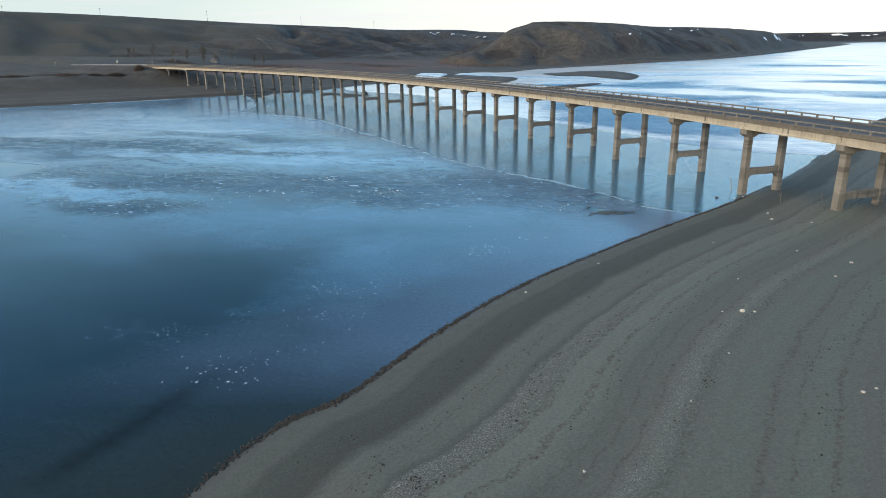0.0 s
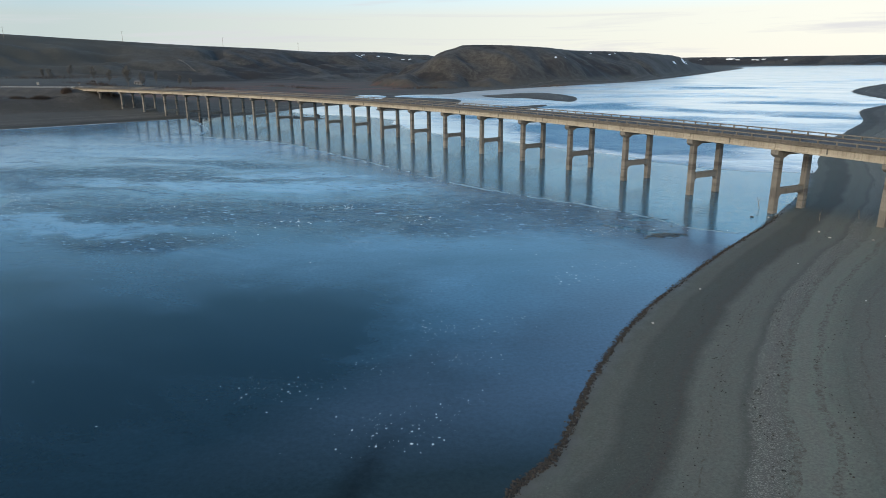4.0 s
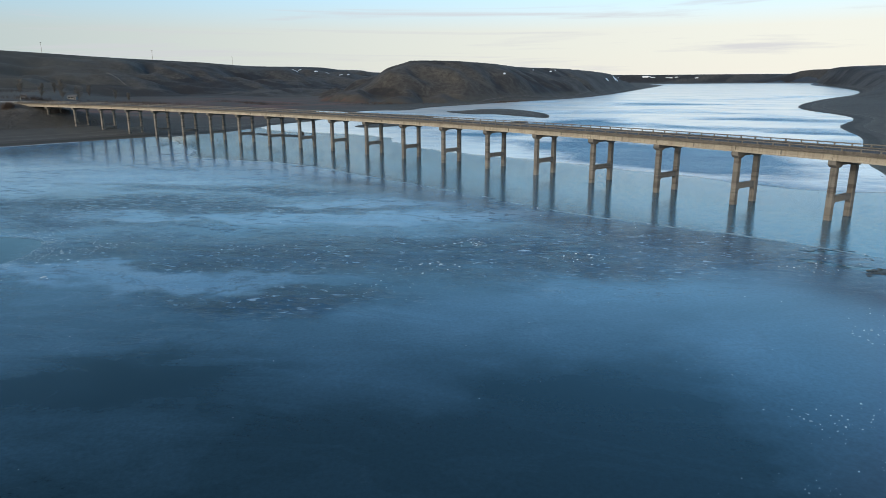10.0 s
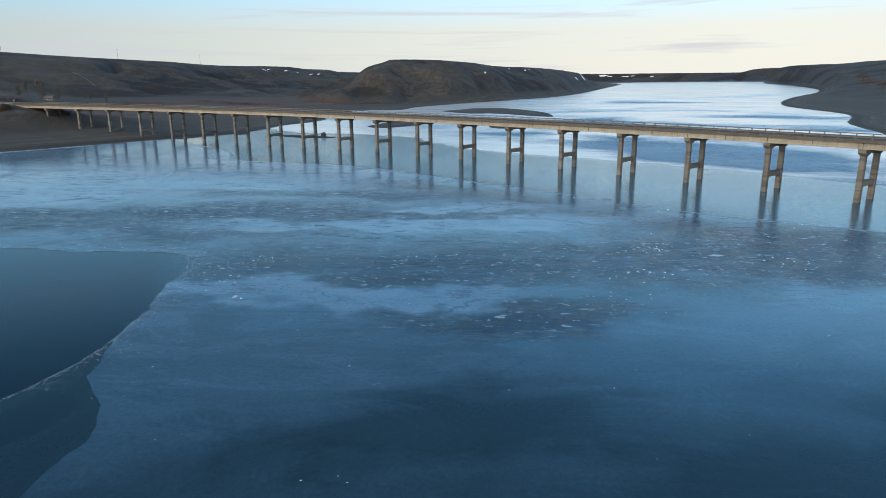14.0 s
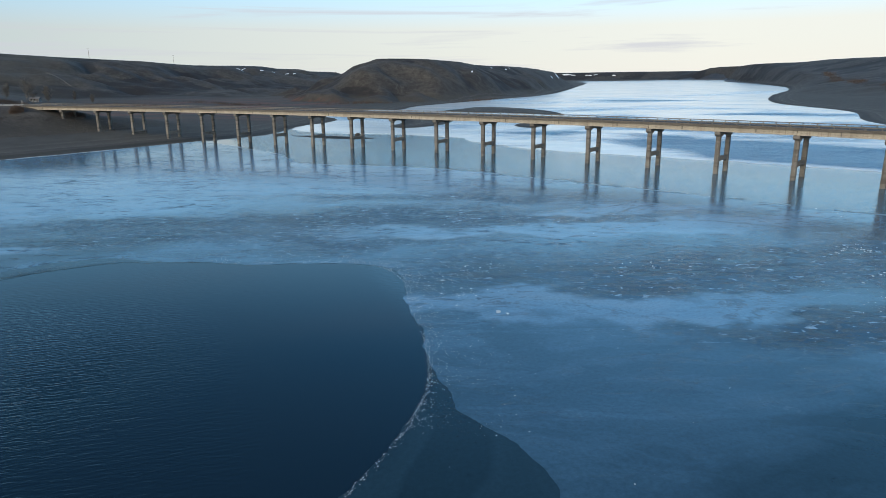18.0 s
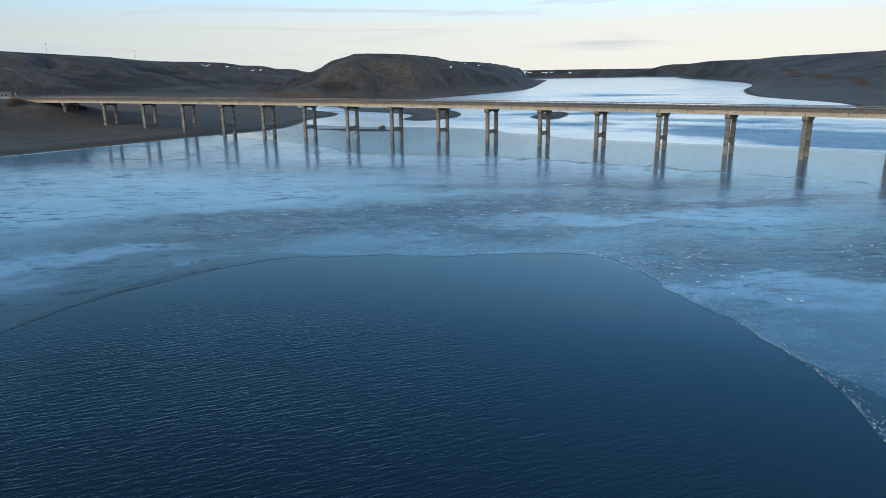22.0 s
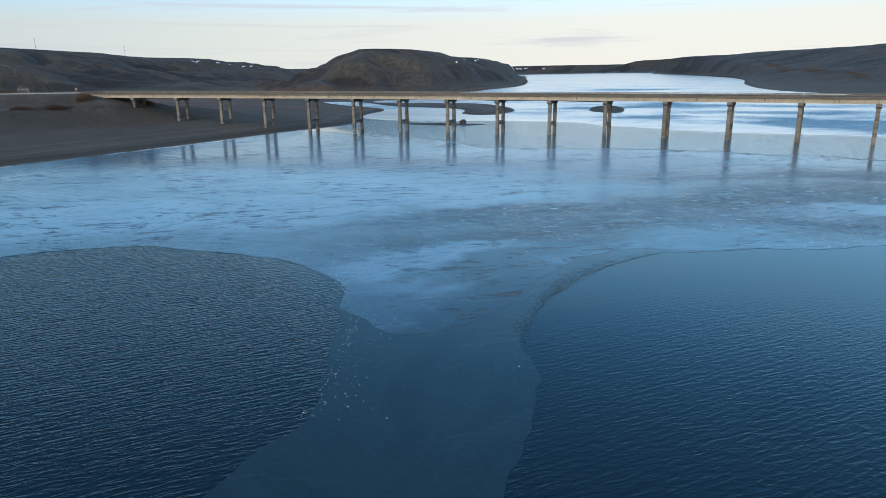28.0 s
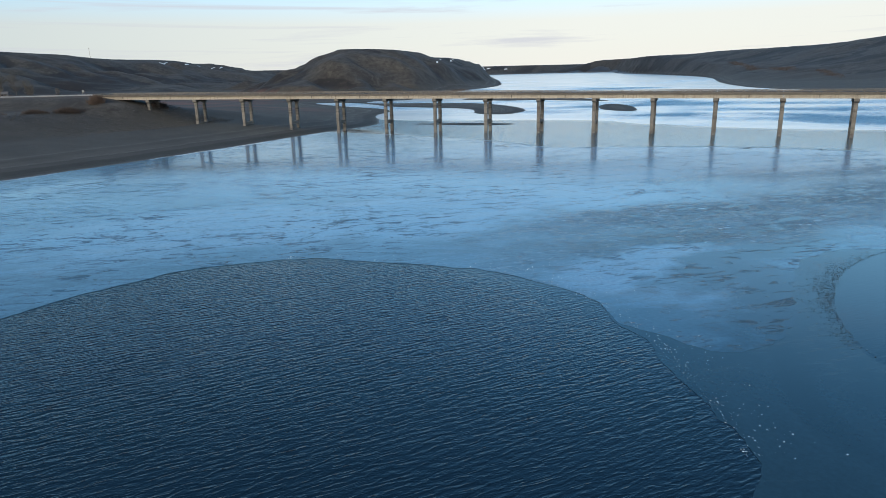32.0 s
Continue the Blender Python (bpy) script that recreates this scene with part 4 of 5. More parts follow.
def pier(n):
    """One bent: a haunched cap on two columns with a strut between them. Local y runs across the bridge."""
    top = cap_top(n)
    cx, cy, a = along(n, 0)
    foot_a = float(ground_height(np.array([cx]), np.array([cy]))[0][0])
    bx, by, _ = along(n, COLUMN_GAP)
    foot_b = float(ground_height(np.array([bx]), np.array([by]))[0][0])
    m = place(n, 0, 0)
    w = 0.53                                       # half a column along the bridge
    bm = bmesh.new()
    g, low = COLUMN_GAP, top - 1.15
    prism(bm, [(-1.25, top), (-1.25, top - 0.72), (-0.62, low - 0.05), (0.55, low - 0.1), (1.25, top - 0.75), (g - 1.25, top - 0.75), (g - 0.55, low - 0.1), (g + 0.62, low - 0.05), (g + 1.25, top - 0.72), (g + 1.25, top)], "x", -0.72, 0.72)
    bevel(bm, 0.05)
    cap = part("pier_cap", bm, M_CONCRETE, bridge)
    cap.matrix_local = m
    for y, foot in ((0.0, foot_a), (g, foot_b)):
        low_z = min(foot, 0.0) - 1.6 if foot < 0.6 else foot - 1.2
        bm = bmesh.new()
        prism(bm, [(y - 0.58, low_z), (y + 0.58, low_z), (y + 0.48, low + 0.1), (y - 0.48, low + 0.1)], "x", -w, w)
        bevel(bm, 0.07)
        part("column", bm, M_CONCRETE, cap)
    z = 3.75 if top - max(foot_a, 0) > 6.5 else None
    if z:
        bm = bmesh.new()
        prism(bm, [(0.5, z + 0.75), (0.85, z + 0.45), (g - 0.85, z + 0.45), (g - 0.5, z + 0.75), (g - 0.5, z - 1.25), (g - 1.05, z - 0.52), (1.05, z - 0.52), (0.5, z - 1.25)], "x", -0.42, 0.42)
        bevel(bm, 0.05)
        part("strut", bm, M_CONCRETE, cap)
    return cap


post_mesh = None
for n in range(FIRST, LAST + 1):
    if n > FIRST and n < LAST:
        pier(n)
for n in range(FIRST, LAST):
    x0, y0, a0 = along(n, HALF)
    x1, y1, a1 = along(n + 1, HALF)
    z0, z1 = cap_top(n), cap_top(n + 1)
    run = math.hypot(x1 - x0, y1 - y0)
    m = Matrix.Translation((x0, y0, z0)) @ Euler((0, -math.atan2(z1 - z0, run), math.atan2(y1 - y0, x1 - x0))).to_matrix().to_4x4()
    L = math.hypot(run, z1 - z0)
    bm = bmesh.new()
    prism(bm, [(-5.2, GIRDER + SLAB), (-5.2, GIRDER + 0.02), (-4.75, GIRDER), (4.75, GIRDER), (5.2, GIRDER + 0.02), (5.2, GIRDER + SLAB)], "x", 0.02, L - 0.02)
    slab = part("deck_slab", bm, M_EDGE, bridge)
    slab.matrix_local = m
    bm = bmesh.new()
    box(bm, 0.0, L, -4.55, 4.55, GIRDER + SLAB + 0.002, GIRDER + SLAB + 0.07)
    part("road_surface", bm, M_ASPHALT, slab, "dark worn asphalt")
    for k, off in enumerate((-4.3, -2.15, 0.0, 2.15, 4.3)):
        bm = bmesh.new()
        sec = [(off - 0.42, 0.03), (off + 0.42, 0.03), (off + 0.42, 0.24), (off + 0.30, 0.36), (off + 0.30, GIRDER - 0.22), (off + 0.45, GIRDER - 0.1), (off + 0.45, GIRDER - 0.003), (off - 0.45, GIRDER - 0.003), (off - 0.45, GIRDER - 0.1), (off - 0.30, GIRDER - 0.22), (off - 0.30, 0.36), (off - 0.42, 0.24)]
        prism(bm, sec, "x", 0.13, L - 0.13)
        part("girder", bm, M_GIRDER, slab)
    bm = bmesh.new()
    box(bm, L / 2 - 0.12, L / 2 + 0.12, -4.66, 4.66, 0.16, GIRDER - 0.02)
    part("diaphragm", bm, M_CONCRETE, slab)
    for side in (-1, 1):
        bm = bmesh.new()
        y = side * 4.86
        box(bm, 0.0, L, y - 0.28, y + 0.28, GIRDER + SLAB + 0.002, GIRDER + SLAB + 0.24)
        bevel(bm, 0.03)
        part("curb", bm, M_EDGE, slab)
        bm = bmesh.new()
        box(bm, 0.02, L - 0.02, y - 0.09, y + 0.09, GIRDER + SLAB + 0.60, GIRDER + SLAB + 0.80)
        bevel(bm, 0.03)
        part("rail", bm, M_RAIL, slab)
        if post_mesh is None:
            bm = bmesh.new()
            box(bm, -0.11, 0.11, -0.13, 0.13, 0.0, 0.60)
            bevel(bm, 0.02)
            first = part("rail_post", bm, M_RAIL, slab)
            post_mesh = first.data
            first.matrix_local = Matrix.Translation((L / 12, y, GIRDER + SLAB + 0.2))
            todo = range(1, 6)
        else:
            todo = range(6)
        for k in todo:
            share("rail_post", post_mesh, slab, Matrix.Translation(((k + 0.5) * L / 6, y, GIRDER + SLAB + 0.2)))

for n in (FIRST, LAST):
    bm = bmesh.new()
    sign = -1 if n == FIRST else 1
    box(bm, sign * 1.6 if sign < 0 else 0.0, 0.0 if sign < 0 else 1.6, HALF - 5.3, HALF + 5.3, -3.0, 0.0)
    box(bm, sign * 1.9 if sign < 0 else 0.35, -0.35 if sign < 0 else 1.9, HALF - 5.35, HALF + 5.35, 0.0, GIRDER + SLAB + 0.55)
    ab = part("abutment", bm, M_CONCRETE, bridge)
    ab.matrix_local = place(n, 0, cap_top(n))


# ---- scattering helpers ----
def heights(points):
    p = np.array(points, float)
    return ground_height(p[:, 0], p[:, 1])[0]


def lump(rng, rough=0.25):
    """A small broken lump as vertices and triangles, about 1 across."""
    bm = bmesh.new()
    bmesh.ops.create_icosphere(bm, subdivisions=1, radius=0.5)
    v = np.array([x.co[:] for x in bm.verts])
    f = [[x.index for x in g.verts] for g in bm.faces]
    bm.free()
    v = v * (1 + rough * (rng.rand(len(v), 1) * 2 - 1)) * (0.8 + 0.4 * rng.rand(3))
    return v, f


def flake(rng, sides=7, thick=0.18):
    """A flat broken plate."""
    a = np.sort(rng.rand(sides)) * 2 * math.pi
    r = 0.35 + 0.3 * rng.rand(sides)
    top = np.stack([np.cos(a) * r, np.sin(a) * r, np.full(sides, thick)], -1)
    low = top * (1.08, 1.08, 0)
    n = sides
    return np.concatenate([low, top]), [list(range(n, 2 * n))] + [[i, (i + 1) % n, n + (i + 1) % n, n + i] for i in range(n)]


def scatter(name, kinds, places, material, label, category):
    """Joins many small pieces; each place is x, y, z, size, turn, flatness."""
    verts, faces, base = [], [], 0
    for i, (x, y, z, size, turn, flat) in enumerate(places):
        v, f = kinds[i % len(kinds)]
        c, s = math.cos(turn), math.sin(turn)
        w = np.stack([(v[:, 0] * c - v[:, 1] * s) * size + x, (v[:, 0] * s + v[:, 1] * c) * size + y, v[:, 2] * size * flat + z], -1)
        verts.append(w)
        faces += [[q + base for q in g] for g in f]
        base += len(v)
    ob = link_mesh(name, np.concatenate(verts).tolist(), faces, material)
    return tagged(ob, label, category, kind="stuff")


# ---- riprap round the far abutment ----
rng = np.random.RandomState(4)
lumps = [lump(rng) for _ in range(14)]
ax, ay, aa = along(0, HALF)
ux, uy, vx, vy = -math.cos(aa), -math.sin(aa), -math.sin(aa), math.cos(aa)
back, side = rng.uniform(-44, 70, 26000), rng.uniform(-95, 14, 26000)
px, py = ax + ux * back + vx * side, ay + uy * back + vy * side
pz, ps, _ = ground_height(px, py)
pick = rng.rand(26000)
ok = (ps > 43 + 5 * pick) & (ps < 72 + 4 * pick) & (pz < 11.5) & (rng.rand(26000) < np.clip((62 + side) / 36, 0, 1)) & ((side < -5) | (back < 2))
rocks = [(x, y, z + 0.08, 0.22 + 0.32 * rng.rand() ** 2, rng.rand() * 6.3, 0.75) for x, y, z in zip(px[ok], py[ok], pz[ok])]
scatter("riprap", lumps, rocks, M_ROCK, "grey riprap boulders on the abutment slope", "riprap")

# ---- approach road with guardrails ----
def road_strip(name, n, away, length, half, z, material, label):
    """A straight strip of road that leaves the bridge's end, crowned and with shoulders."""
    x, y, a = along(n, HALF)
    d = (math.cos(a) * away, math.sin(a) * away)
    e = (-math.sin(a), math.cos(a))
    verts, faces = [], []
    rows = int(length / 8) + 1
    for i in range(rows):
        t = 1.9 + i * 8
        drop = -0.012 * max(t - 60, 0) * (1 if n == FIRST else 0)
        for off, up in ((-half - 0.6, -0.5), (-half, 0.0), (0, 0.09), (half, 0.0), (half + 0.6, -0.5)):
            verts.append((x + d[0] * t + e[0] * off, y + d[1] * t + e[1] * off, z + up + drop))
    for i in range(rows - 1):
        for k in range(4):
            q = (i * 5 + k, i * 5 + k + 1, i * 5 + k + 6, i * 5 + k + 5)
            faces.append(q if away > 0 else q[::-1])
    return tagged(link_mesh(name, verts, faces, material), label, "road", kind="structure")


road_strip("road_west", FIRST, -1, 380, 4.8, 14.95, M_ASPHALT, "worn asphalt approach road on an embankment")
road_strip("road_east", LAST, 1, 300, 4.8, 12.52, M_ASPHALT, "worn asphalt approach road on an embankment")

guard_post = None


def guardrail(side):
    """Steel beam on wooden posts beside the approach road."""
    global guard_post
    x, y, a = along(FIRST, HALF)
    m = Matrix.Translation((x, y, 14.6)) @ Euler((0, 0, a + math.pi)).to_matrix().to_4x4()
    rail = tagged(new("guardrail"), "galvanised steel guardrail on wooden posts beside the road", "guardrail", "guardrails of the approach road")
    rail.matrix_world = m
    off = side * 4.9
    for k in range(11):
        bm = bmesh.new()
        prism(bm, [(off - 0.04, 0.50), (off + 0.05, 0.57), (off - 0.02, 0.65), (off + 0.05, 0.73), (off - 0.04, 0.80), (off - 0.07, 0.80), (off - 0.07, 0.50)], "x", 2 + k * 7.6, 2 + k * 7.6 + 7.58)
        part("beam", bm, M_STEEL, rail)
    for k in range(23):
        if guard_post is None:
            bm = bmesh.new()
            box(bm, -0.1, 0.1, -0.1, 0.1, -0.5, 0.82)
            bevel(bm, 0.015)
            ob = part("post", bm, M_WOOD, rail)
            guard_post = ob.data
            ob.matrix_local = Matrix.Translation((2.4 + k * 3.8, off - 0.2 * side, 0))
        else:
            share("post", guard_post, rail, Matrix.Translation((2.4 + k * 3.8, off - 0.2 * side, 0)))


guardrail(1)
guardrail(-1)


def road_sign(x, y, wide, high):
    z = float(heights([(x, y)])[0])
    sign = tagged(new("road_sign"), "grey back of a road sign on two posts", "road sign", "road signs")
    sign.matrix_world = pose(x, y, z, 0, 0, -34)
    for off in (-wide * 0.36, wide * 0.36):
        bm = bmesh.new()
        box(bm, off - 0.06, off + 0.06, -0.06, 0.06, -0.4, 1.5 + high)
        part("post", bm, M_WOOD, sign)
    bm = bmesh.new()
    box(bm, -wide / 2, wide / 2, -0.10, -0.062, 1.5, 1.5 + high)
    bevel(bm, 0.008)
    part("panel", bm, M_SIGN, sign)


for back, side, wide, high in ((52, 7.5, 2.4, 1.5), (100, -8, 1.2, 1.2), (12, 6.4, 0.9, 0.9)):
    road_sign(ax + ux * back + vx * side, ay + uy * back + vy * side, wide, high)


# ---- brush and bare trees ----
def twig_mesh(verts, faces, p, q, r0, r1):
    """One tapered three-sided stick."""
    d = (q - p).normalized()
    s = d.orthogonal().normalized()
    t = d.cross(s)
    b = len(verts)
    for c, r in ((p, r0), (q, r1)):
        for k in range(3):
            an = k * 2.0944
            verts.append(tuple(c + (s * math.cos(an) + t * math.sin(an)) * r))
    faces += [(b, b + 1, b + 4, b + 3), (b + 1, b + 2, b + 5, b + 4), (b + 2, b, b + 3, b + 5)]


def brush_patch(name, centre, length, depth, high, turn, count, material, label, seed):
    """A thicket: many bent stems from the ground, with side twigs."""
    rnd = random.Random(seed)
    verts, faces = [], []
    c, s = math.cos(radians(turn)), math.sin(radians(turn))
    spots = []
    for _ in range(count):
        u, v = rnd.gauss(0, 0.36) * length, rnd.gauss(0, 0.36) * depth
        spots.append((centre[0] + u * c - v * s, centre[1] + u * s + v * c, math.exp(-(u / length) ** 2 * 2 - (v / depth) ** 2 * 2)))
    zs = heights([(x, y) for x, y, _ in spots])
    for (x, y, k), z in zip(spots, zs):
        p = Vector((x, y, z - 0.1))
        h = high * (0.45 + 0.55 * k) * rnd.uniform(0.6, 1.1)
        d = Vector((rnd.gauss(0, 0.35), rnd.gauss(0, 0.35), 1))
        q = p + d * h * 0.55
        e = q + Vector((rnd.gauss(0, 0.5), rnd.gauss(0, 0.5), 0.8)) * h * 0.5
        twig_mesh(verts, faces, p, q, 0.07, 0.05)
        twig_mesh(verts, faces, q, e, 0.05, 0.02)
        for _ in range(4):
            w = p.lerp(q, rnd.uniform(0.3, 1.0))
            twig_mesh(verts, faces, w, w + Vector((rnd.gauss(0, 0.6), rnd.gauss(0, 0.6), rnd.uniform(0.2, 0.9))) * h * 0.4, 0.04, 0.015)
    return tagged(link_mesh(name, verts, faces, material), label, "brush", kind="stuff")


def on_bank(back, side):
    return ax + ux * back + vx * side, ay + uy * back + vy * side


for i, (x, y, length, depth, high, count, mat) in enumerate((
        (-182, 389, 6, 2.6, 2.6, 330, M_BUSH), (-192, 386, 5, 2.4, 2.0, 230, M_BUSH), (-206, 383, 8, 3, 1.8, 260, M_WILLOW), (-172, 398, 3.4, 2.6, 3.4, 260, M_WILLOW),
        (-232, 374, 12, 4, 1.8, 300, M_WILLOW), (-262, 362, 16, 5, 2.0, 340, M_BUSH), (-305, 346, 22, 6, 2.2, 340, M_WILLOW), (-150, 404, 5, 3, 2.4, 180, M_BUSH), (-355, 330, 26, 8, 2.4, 320, M_BUSH), (-220, 400, 22, 6, 1.6, 320, M_WILLOW))):
    brush_patch("brush", (x, y), length, depth, high, 22, count, mat, "dark leafless thicket on the riverbank" if mat is M_BUSH else "reddish leafless willow thicket on the bank", 40 + i)

# thickets along the foot of the far hills and on the east bank
for i, (x, y, length, depth, high, turn, count) in enumerate((
        (-150, 620, 60, 16, 4.5, 10, 420), (-60, 700, 70, 14, 3.5, 5, 380), (60, 690, 60, 12, 3.5, 8, 320), (220, 745, 70, 10, 3, 38, 300), (-300, 700, 90, 22, 5, 20, 420),
        (760, 690, 130, 14, 4.5, 42, 420), (900, 830, 130, 16, 5, 42, 420), (1050, 960, 140, 16, 5, 42, 380), (640, 560, 110, 12, 4, 40, 340), (-210, 560, 30, 10, 4, 0, 260))):
    brush_patch("brush", (x, y), length, depth, high, turn, count, M_BUSH, "leafless thicket at the foot of the hills", 80 + i)


def bare_tree(x, y, high, seed):
    rnd = random.Random(seed)
    z = float(heights([(x, y)])[0])
    tree = tagged(new("bare_tree"), "tall leafless grey poplar with a fine twiggy crown", "tree", "bare trees on the flats")
    tree.matrix_world = pose(x, y, z)
    tv, tf, cv, cf = [], [], [], []
    p = Vector((0, 0, -0.2))
    lean = Vector((rnd.gauss(0, 0.05), rnd.gauss(0, 0.05), 1)).normalized()
    stem = [p]
    for k in range(5):
        stem.append(stem[-1] + (lean + Vector((rnd.gauss(0, 0.07), rnd.gauss(0, 0.07), 0))) * high / 5.5)
    for k in range(5):
        twig_mesh(tv, tf, stem[k], stem[k + 1], 0.24 * (1 - k / 5.6), 0.24 * (1 - (k + 1) / 5.6))
    for k in range(46):
        t = rnd.uniform(1.0, 4.9)
        b = stem[int(t)].lerp(stem[int(t) + 1], t % 1)
        an = rnd.uniform(0, 6.3)
        reach = high * (0.12 + 0.13 * (1 - abs(t - 2.6) / 2.6)) * rnd.uniform(0.7, 1.2)
        e = b + Vector((math.cos(an), math.sin(an), rnd.uniform(0.5, 1.3))) * reach
        twig_mesh(cv, cf, b, e, 0.075, 0.03)
        for _ in range(11):
            w = b.lerp(e, rnd.uniform(0.25, 1.0))
            f = w + Vector((rnd.gauss(0, 0.6), rnd.gauss(0, 0.6), rnd.uniform(0.1, 1.0))) * reach * 0.5
            twig_mesh(cv, cf, w, f, 0.045, 0.02)
    link_mesh("trunk", tv, tf, M_BARK, tree)
    link_mesh("crown", cv, cf, M_BARK, tree, "fine bare twigs")


for i, (x, y, high) in enumerate(((-197, 585, 15), (-190, 600, 13), (-205, 610, 16), (-214, 590, 12), (-255, 620, 13), (-243, 640, 12), (-232, 690, 11), (-206, 700, 12), (-188, 715, 10), (-172, 690, 9), (-262, 600, 11), (-285, 640, 10))):
    bare_tree(x, y, high, 300 + i)


# ---- far houses, power poles, snow ----
def farm_house(x, y, turn, length, wide, wall_high):
    z = float(heights([(x, y)])[0])
    house = tagged(new("farm_house"), "small pale farm building with a dark gabled roof", "house", "farm buildings")
    house.matrix_world = pose(x, y, z, 0, 0, turn)
    bm = bmesh.new()
    prism(bm, [(-wide / 2, -0.4), (wide / 2, -0.4), (wide / 2, wall_high), (0, wall_high + wide * 0.3), (-wide / 2, wall_high)], "x", -length / 2, length / 2)
    part("wall", bm, M_SIDING, house)
    bm = bmesh.new()
    o = 0.4
    k = wide * 0.3 / (wide / 2)
    prism(bm, [(-wide / 2 - o, wall_high - o * k + 0.05), (0, wall_high + wide * 0.3 + 0.05), (wide / 2 + o, wall_high - o * k + 0.05), (wide / 2 + o, wall_high - o * k + 0.25), (0, wall_high + wide * 0.3 + 0.25), (-wide / 2 - o, wall_high - o * k + 0.25)], "x", -length / 2 - o, length / 2 + o)
    part("roof", bm, M_ROOF, house)
    for u in (-0.3, 0.05):
        bm = bmesh.new()
        box(bm, u * length - 0.6, u * length + 0.6, -wide / 2 - 0.04, -wide / 2 + 0.05, 1.0, 2.2)
        part("window", bm, M_GLASS, house)
    bm = bmesh.new()
    box(bm, 0.3 * length - 0.5, 0.3 * length + 0.5, -wide / 2 - 0.05, -wide / 2 + 0.05, 0.0, 2.05)
    part("door", bm, M_ROOF, house)


for x, y, turn, length, wide, high in ((-226, 592, 15, 4.2, 3, 1.7), (-205, 640, -10, 6.5, 4.5, 2.1)):
    farm_house(x, y, turn, length, wide, high)


def power_pole(x, y, high):
    z = float(heights([(x, y)])[0])
    pole = tagged(new("power_pole"), "wooden power pole with a crossarm on the ridge", "power pole", "power poles")
    pole.matrix_world = pose(x, y, z, 0, 0, 30)
    bm = bmesh.new()
    bmesh.ops.create_cone(bm, cap_ends=True, segments=8, radius1=0.22, radius2=0.14, depth=high + 0.6, matrix=Matrix.Translation((0, 0, high / 2 - 0.3)))
    part("shaft", bm, M_WOOD, pole)
    bm = bmesh.new()
    box(bm, -1.4, 1.4, -0.08, 0.08, high - 1.0, high - 0.78)
    part("crossarm", bm, M_WOOD, pole)
    for u in (-1.2, 0.0, 1.2):
        bm = bmesh.new()
        bmesh.ops.create_cone(bm, cap_ends=True, segments=6, radius1=0.07, radius2=0.05, depth=0.3, matrix=Matrix.Translation((u, 0, high - 0.64)))
        part("insulator", bm, M_SIGN, pole)


for x, y in ((-211, 1112), (-102, 1215), (-330, 1015), (-445, 930), (-525, 850), (-600, 800)):
    power_pole(x, y, 14)


def snow_patch(x, y, length, wide, turn, seed):
    """A drift that lies on the slope."""
    rnd = np.random.RandomState(seed)
    c, s = math.cos(radians(turn)), math.sin(radians(turn))
    ring = [(0.0, 0.0)]
    rows = 3
    for r in range(1, rows + 1):
        for k in range(14):
            an = k * 2 * math.pi / 14
            q = r / rows * (1 + (0.45 * (rnd.rand() - 0.5) if r == rows else 0))
            ring.append((math.cos(an) * length / 2 * q, math.sin(an) * wide / 2 * q))
    pts = [(x + u * c - v * s, y + u * s + v * c) for u, v in ring]
    zs = heights(pts)
    verts = [(px, py, z + (0.6 if i <= 28 else -0.1)) for i, ((px, py), z) in enumerate(zip(pts, zs))]
    faces = [(0, 1 + k, 1 + (k + 1) % 14) for k in range(14)]
    for r in range(rows - 1):
        a = 1 + r * 14
        faces += [(a + k, a + 14 + k, a + 14 + (k + 1) % 14, a + (k + 1) % 14) for k in range(14)]
    return tagged(link_mesh("snow_patch", verts, faces, M_SNOW), "patch of old white snow on the hillside", "snow", "snow patches")


for i, (x, y, length, wide, turn) in enumerate(((3, 1262, 16, 6, 35), (12, 1290, 10, 3, 40), (62, 1282, 10, 2.4, 45), (88, 1298, 11, 2.4, 30), (102, 1301, 9, 2.2, 40), (40, 1270, 9, 2.6, 35), (-20, 1225, 9, 6, 30), (243, 826, 6, 2.4, 50), (262, 846, 5, 2, 50), (348, 984, 7, 2.6, 48), (396, 1028, 8, 3, 45), (412, 1046, 5, 2.4, 48), (630, 1268, 18, 9, 55),
                                                (682, 1333, 20, 9, 50), (706, 1366, 16, 8, 52), (2106, 3822, 70, 12, 0), (2270, 3770, 60, 11, -10), (2310, 3755, 40, 9, -14), (2405, 3722, 56, 11, -20), (2450, 3705, 34, 9, -25), (2541, 3650, 50, 12, -30))):
    snow_patch(x, y, length, wide, turn, 500 + i)



def hill_track(points, wide):
    """A pale rutted track that climbs the hillside."""
    c = curve_through(points, False, 10)
    verts, faces = [], []
    for i in range(len(c)):
        d = c[min(i + 1, len(c) - 1)] - c[max(i - 1, 0)]
        n = np.array((-d[1], d[0])) / np.hypot(*d)
        for k in (-1, -0.4, 0.4, 1):
            q = c[i] + n * k * wide / 2 * (1 + 0.25 * math.sin(i * 1.7))
            verts.append((q[0], q[1], 0.0))
    zs = heights([(v[0], v[1]) for v in verts])
    verts = [(v[0], v[1], z + (0.5 if k % 4 in (1, 2) else 0.05)) for k, (v, z) in enumerate(zip(verts, zs))]
    for i in range(len(c) - 1):
        for k in range(3):
            faces.append((i * 4 + k, i * 4 + k + 1, i * 4 + k + 5, i * 4 + k + 4))
    tagged(link_mesh("hill_track", verts, faces, M_BARK), "pale dirt track climbing the dark hillside", "track", kind="structure")


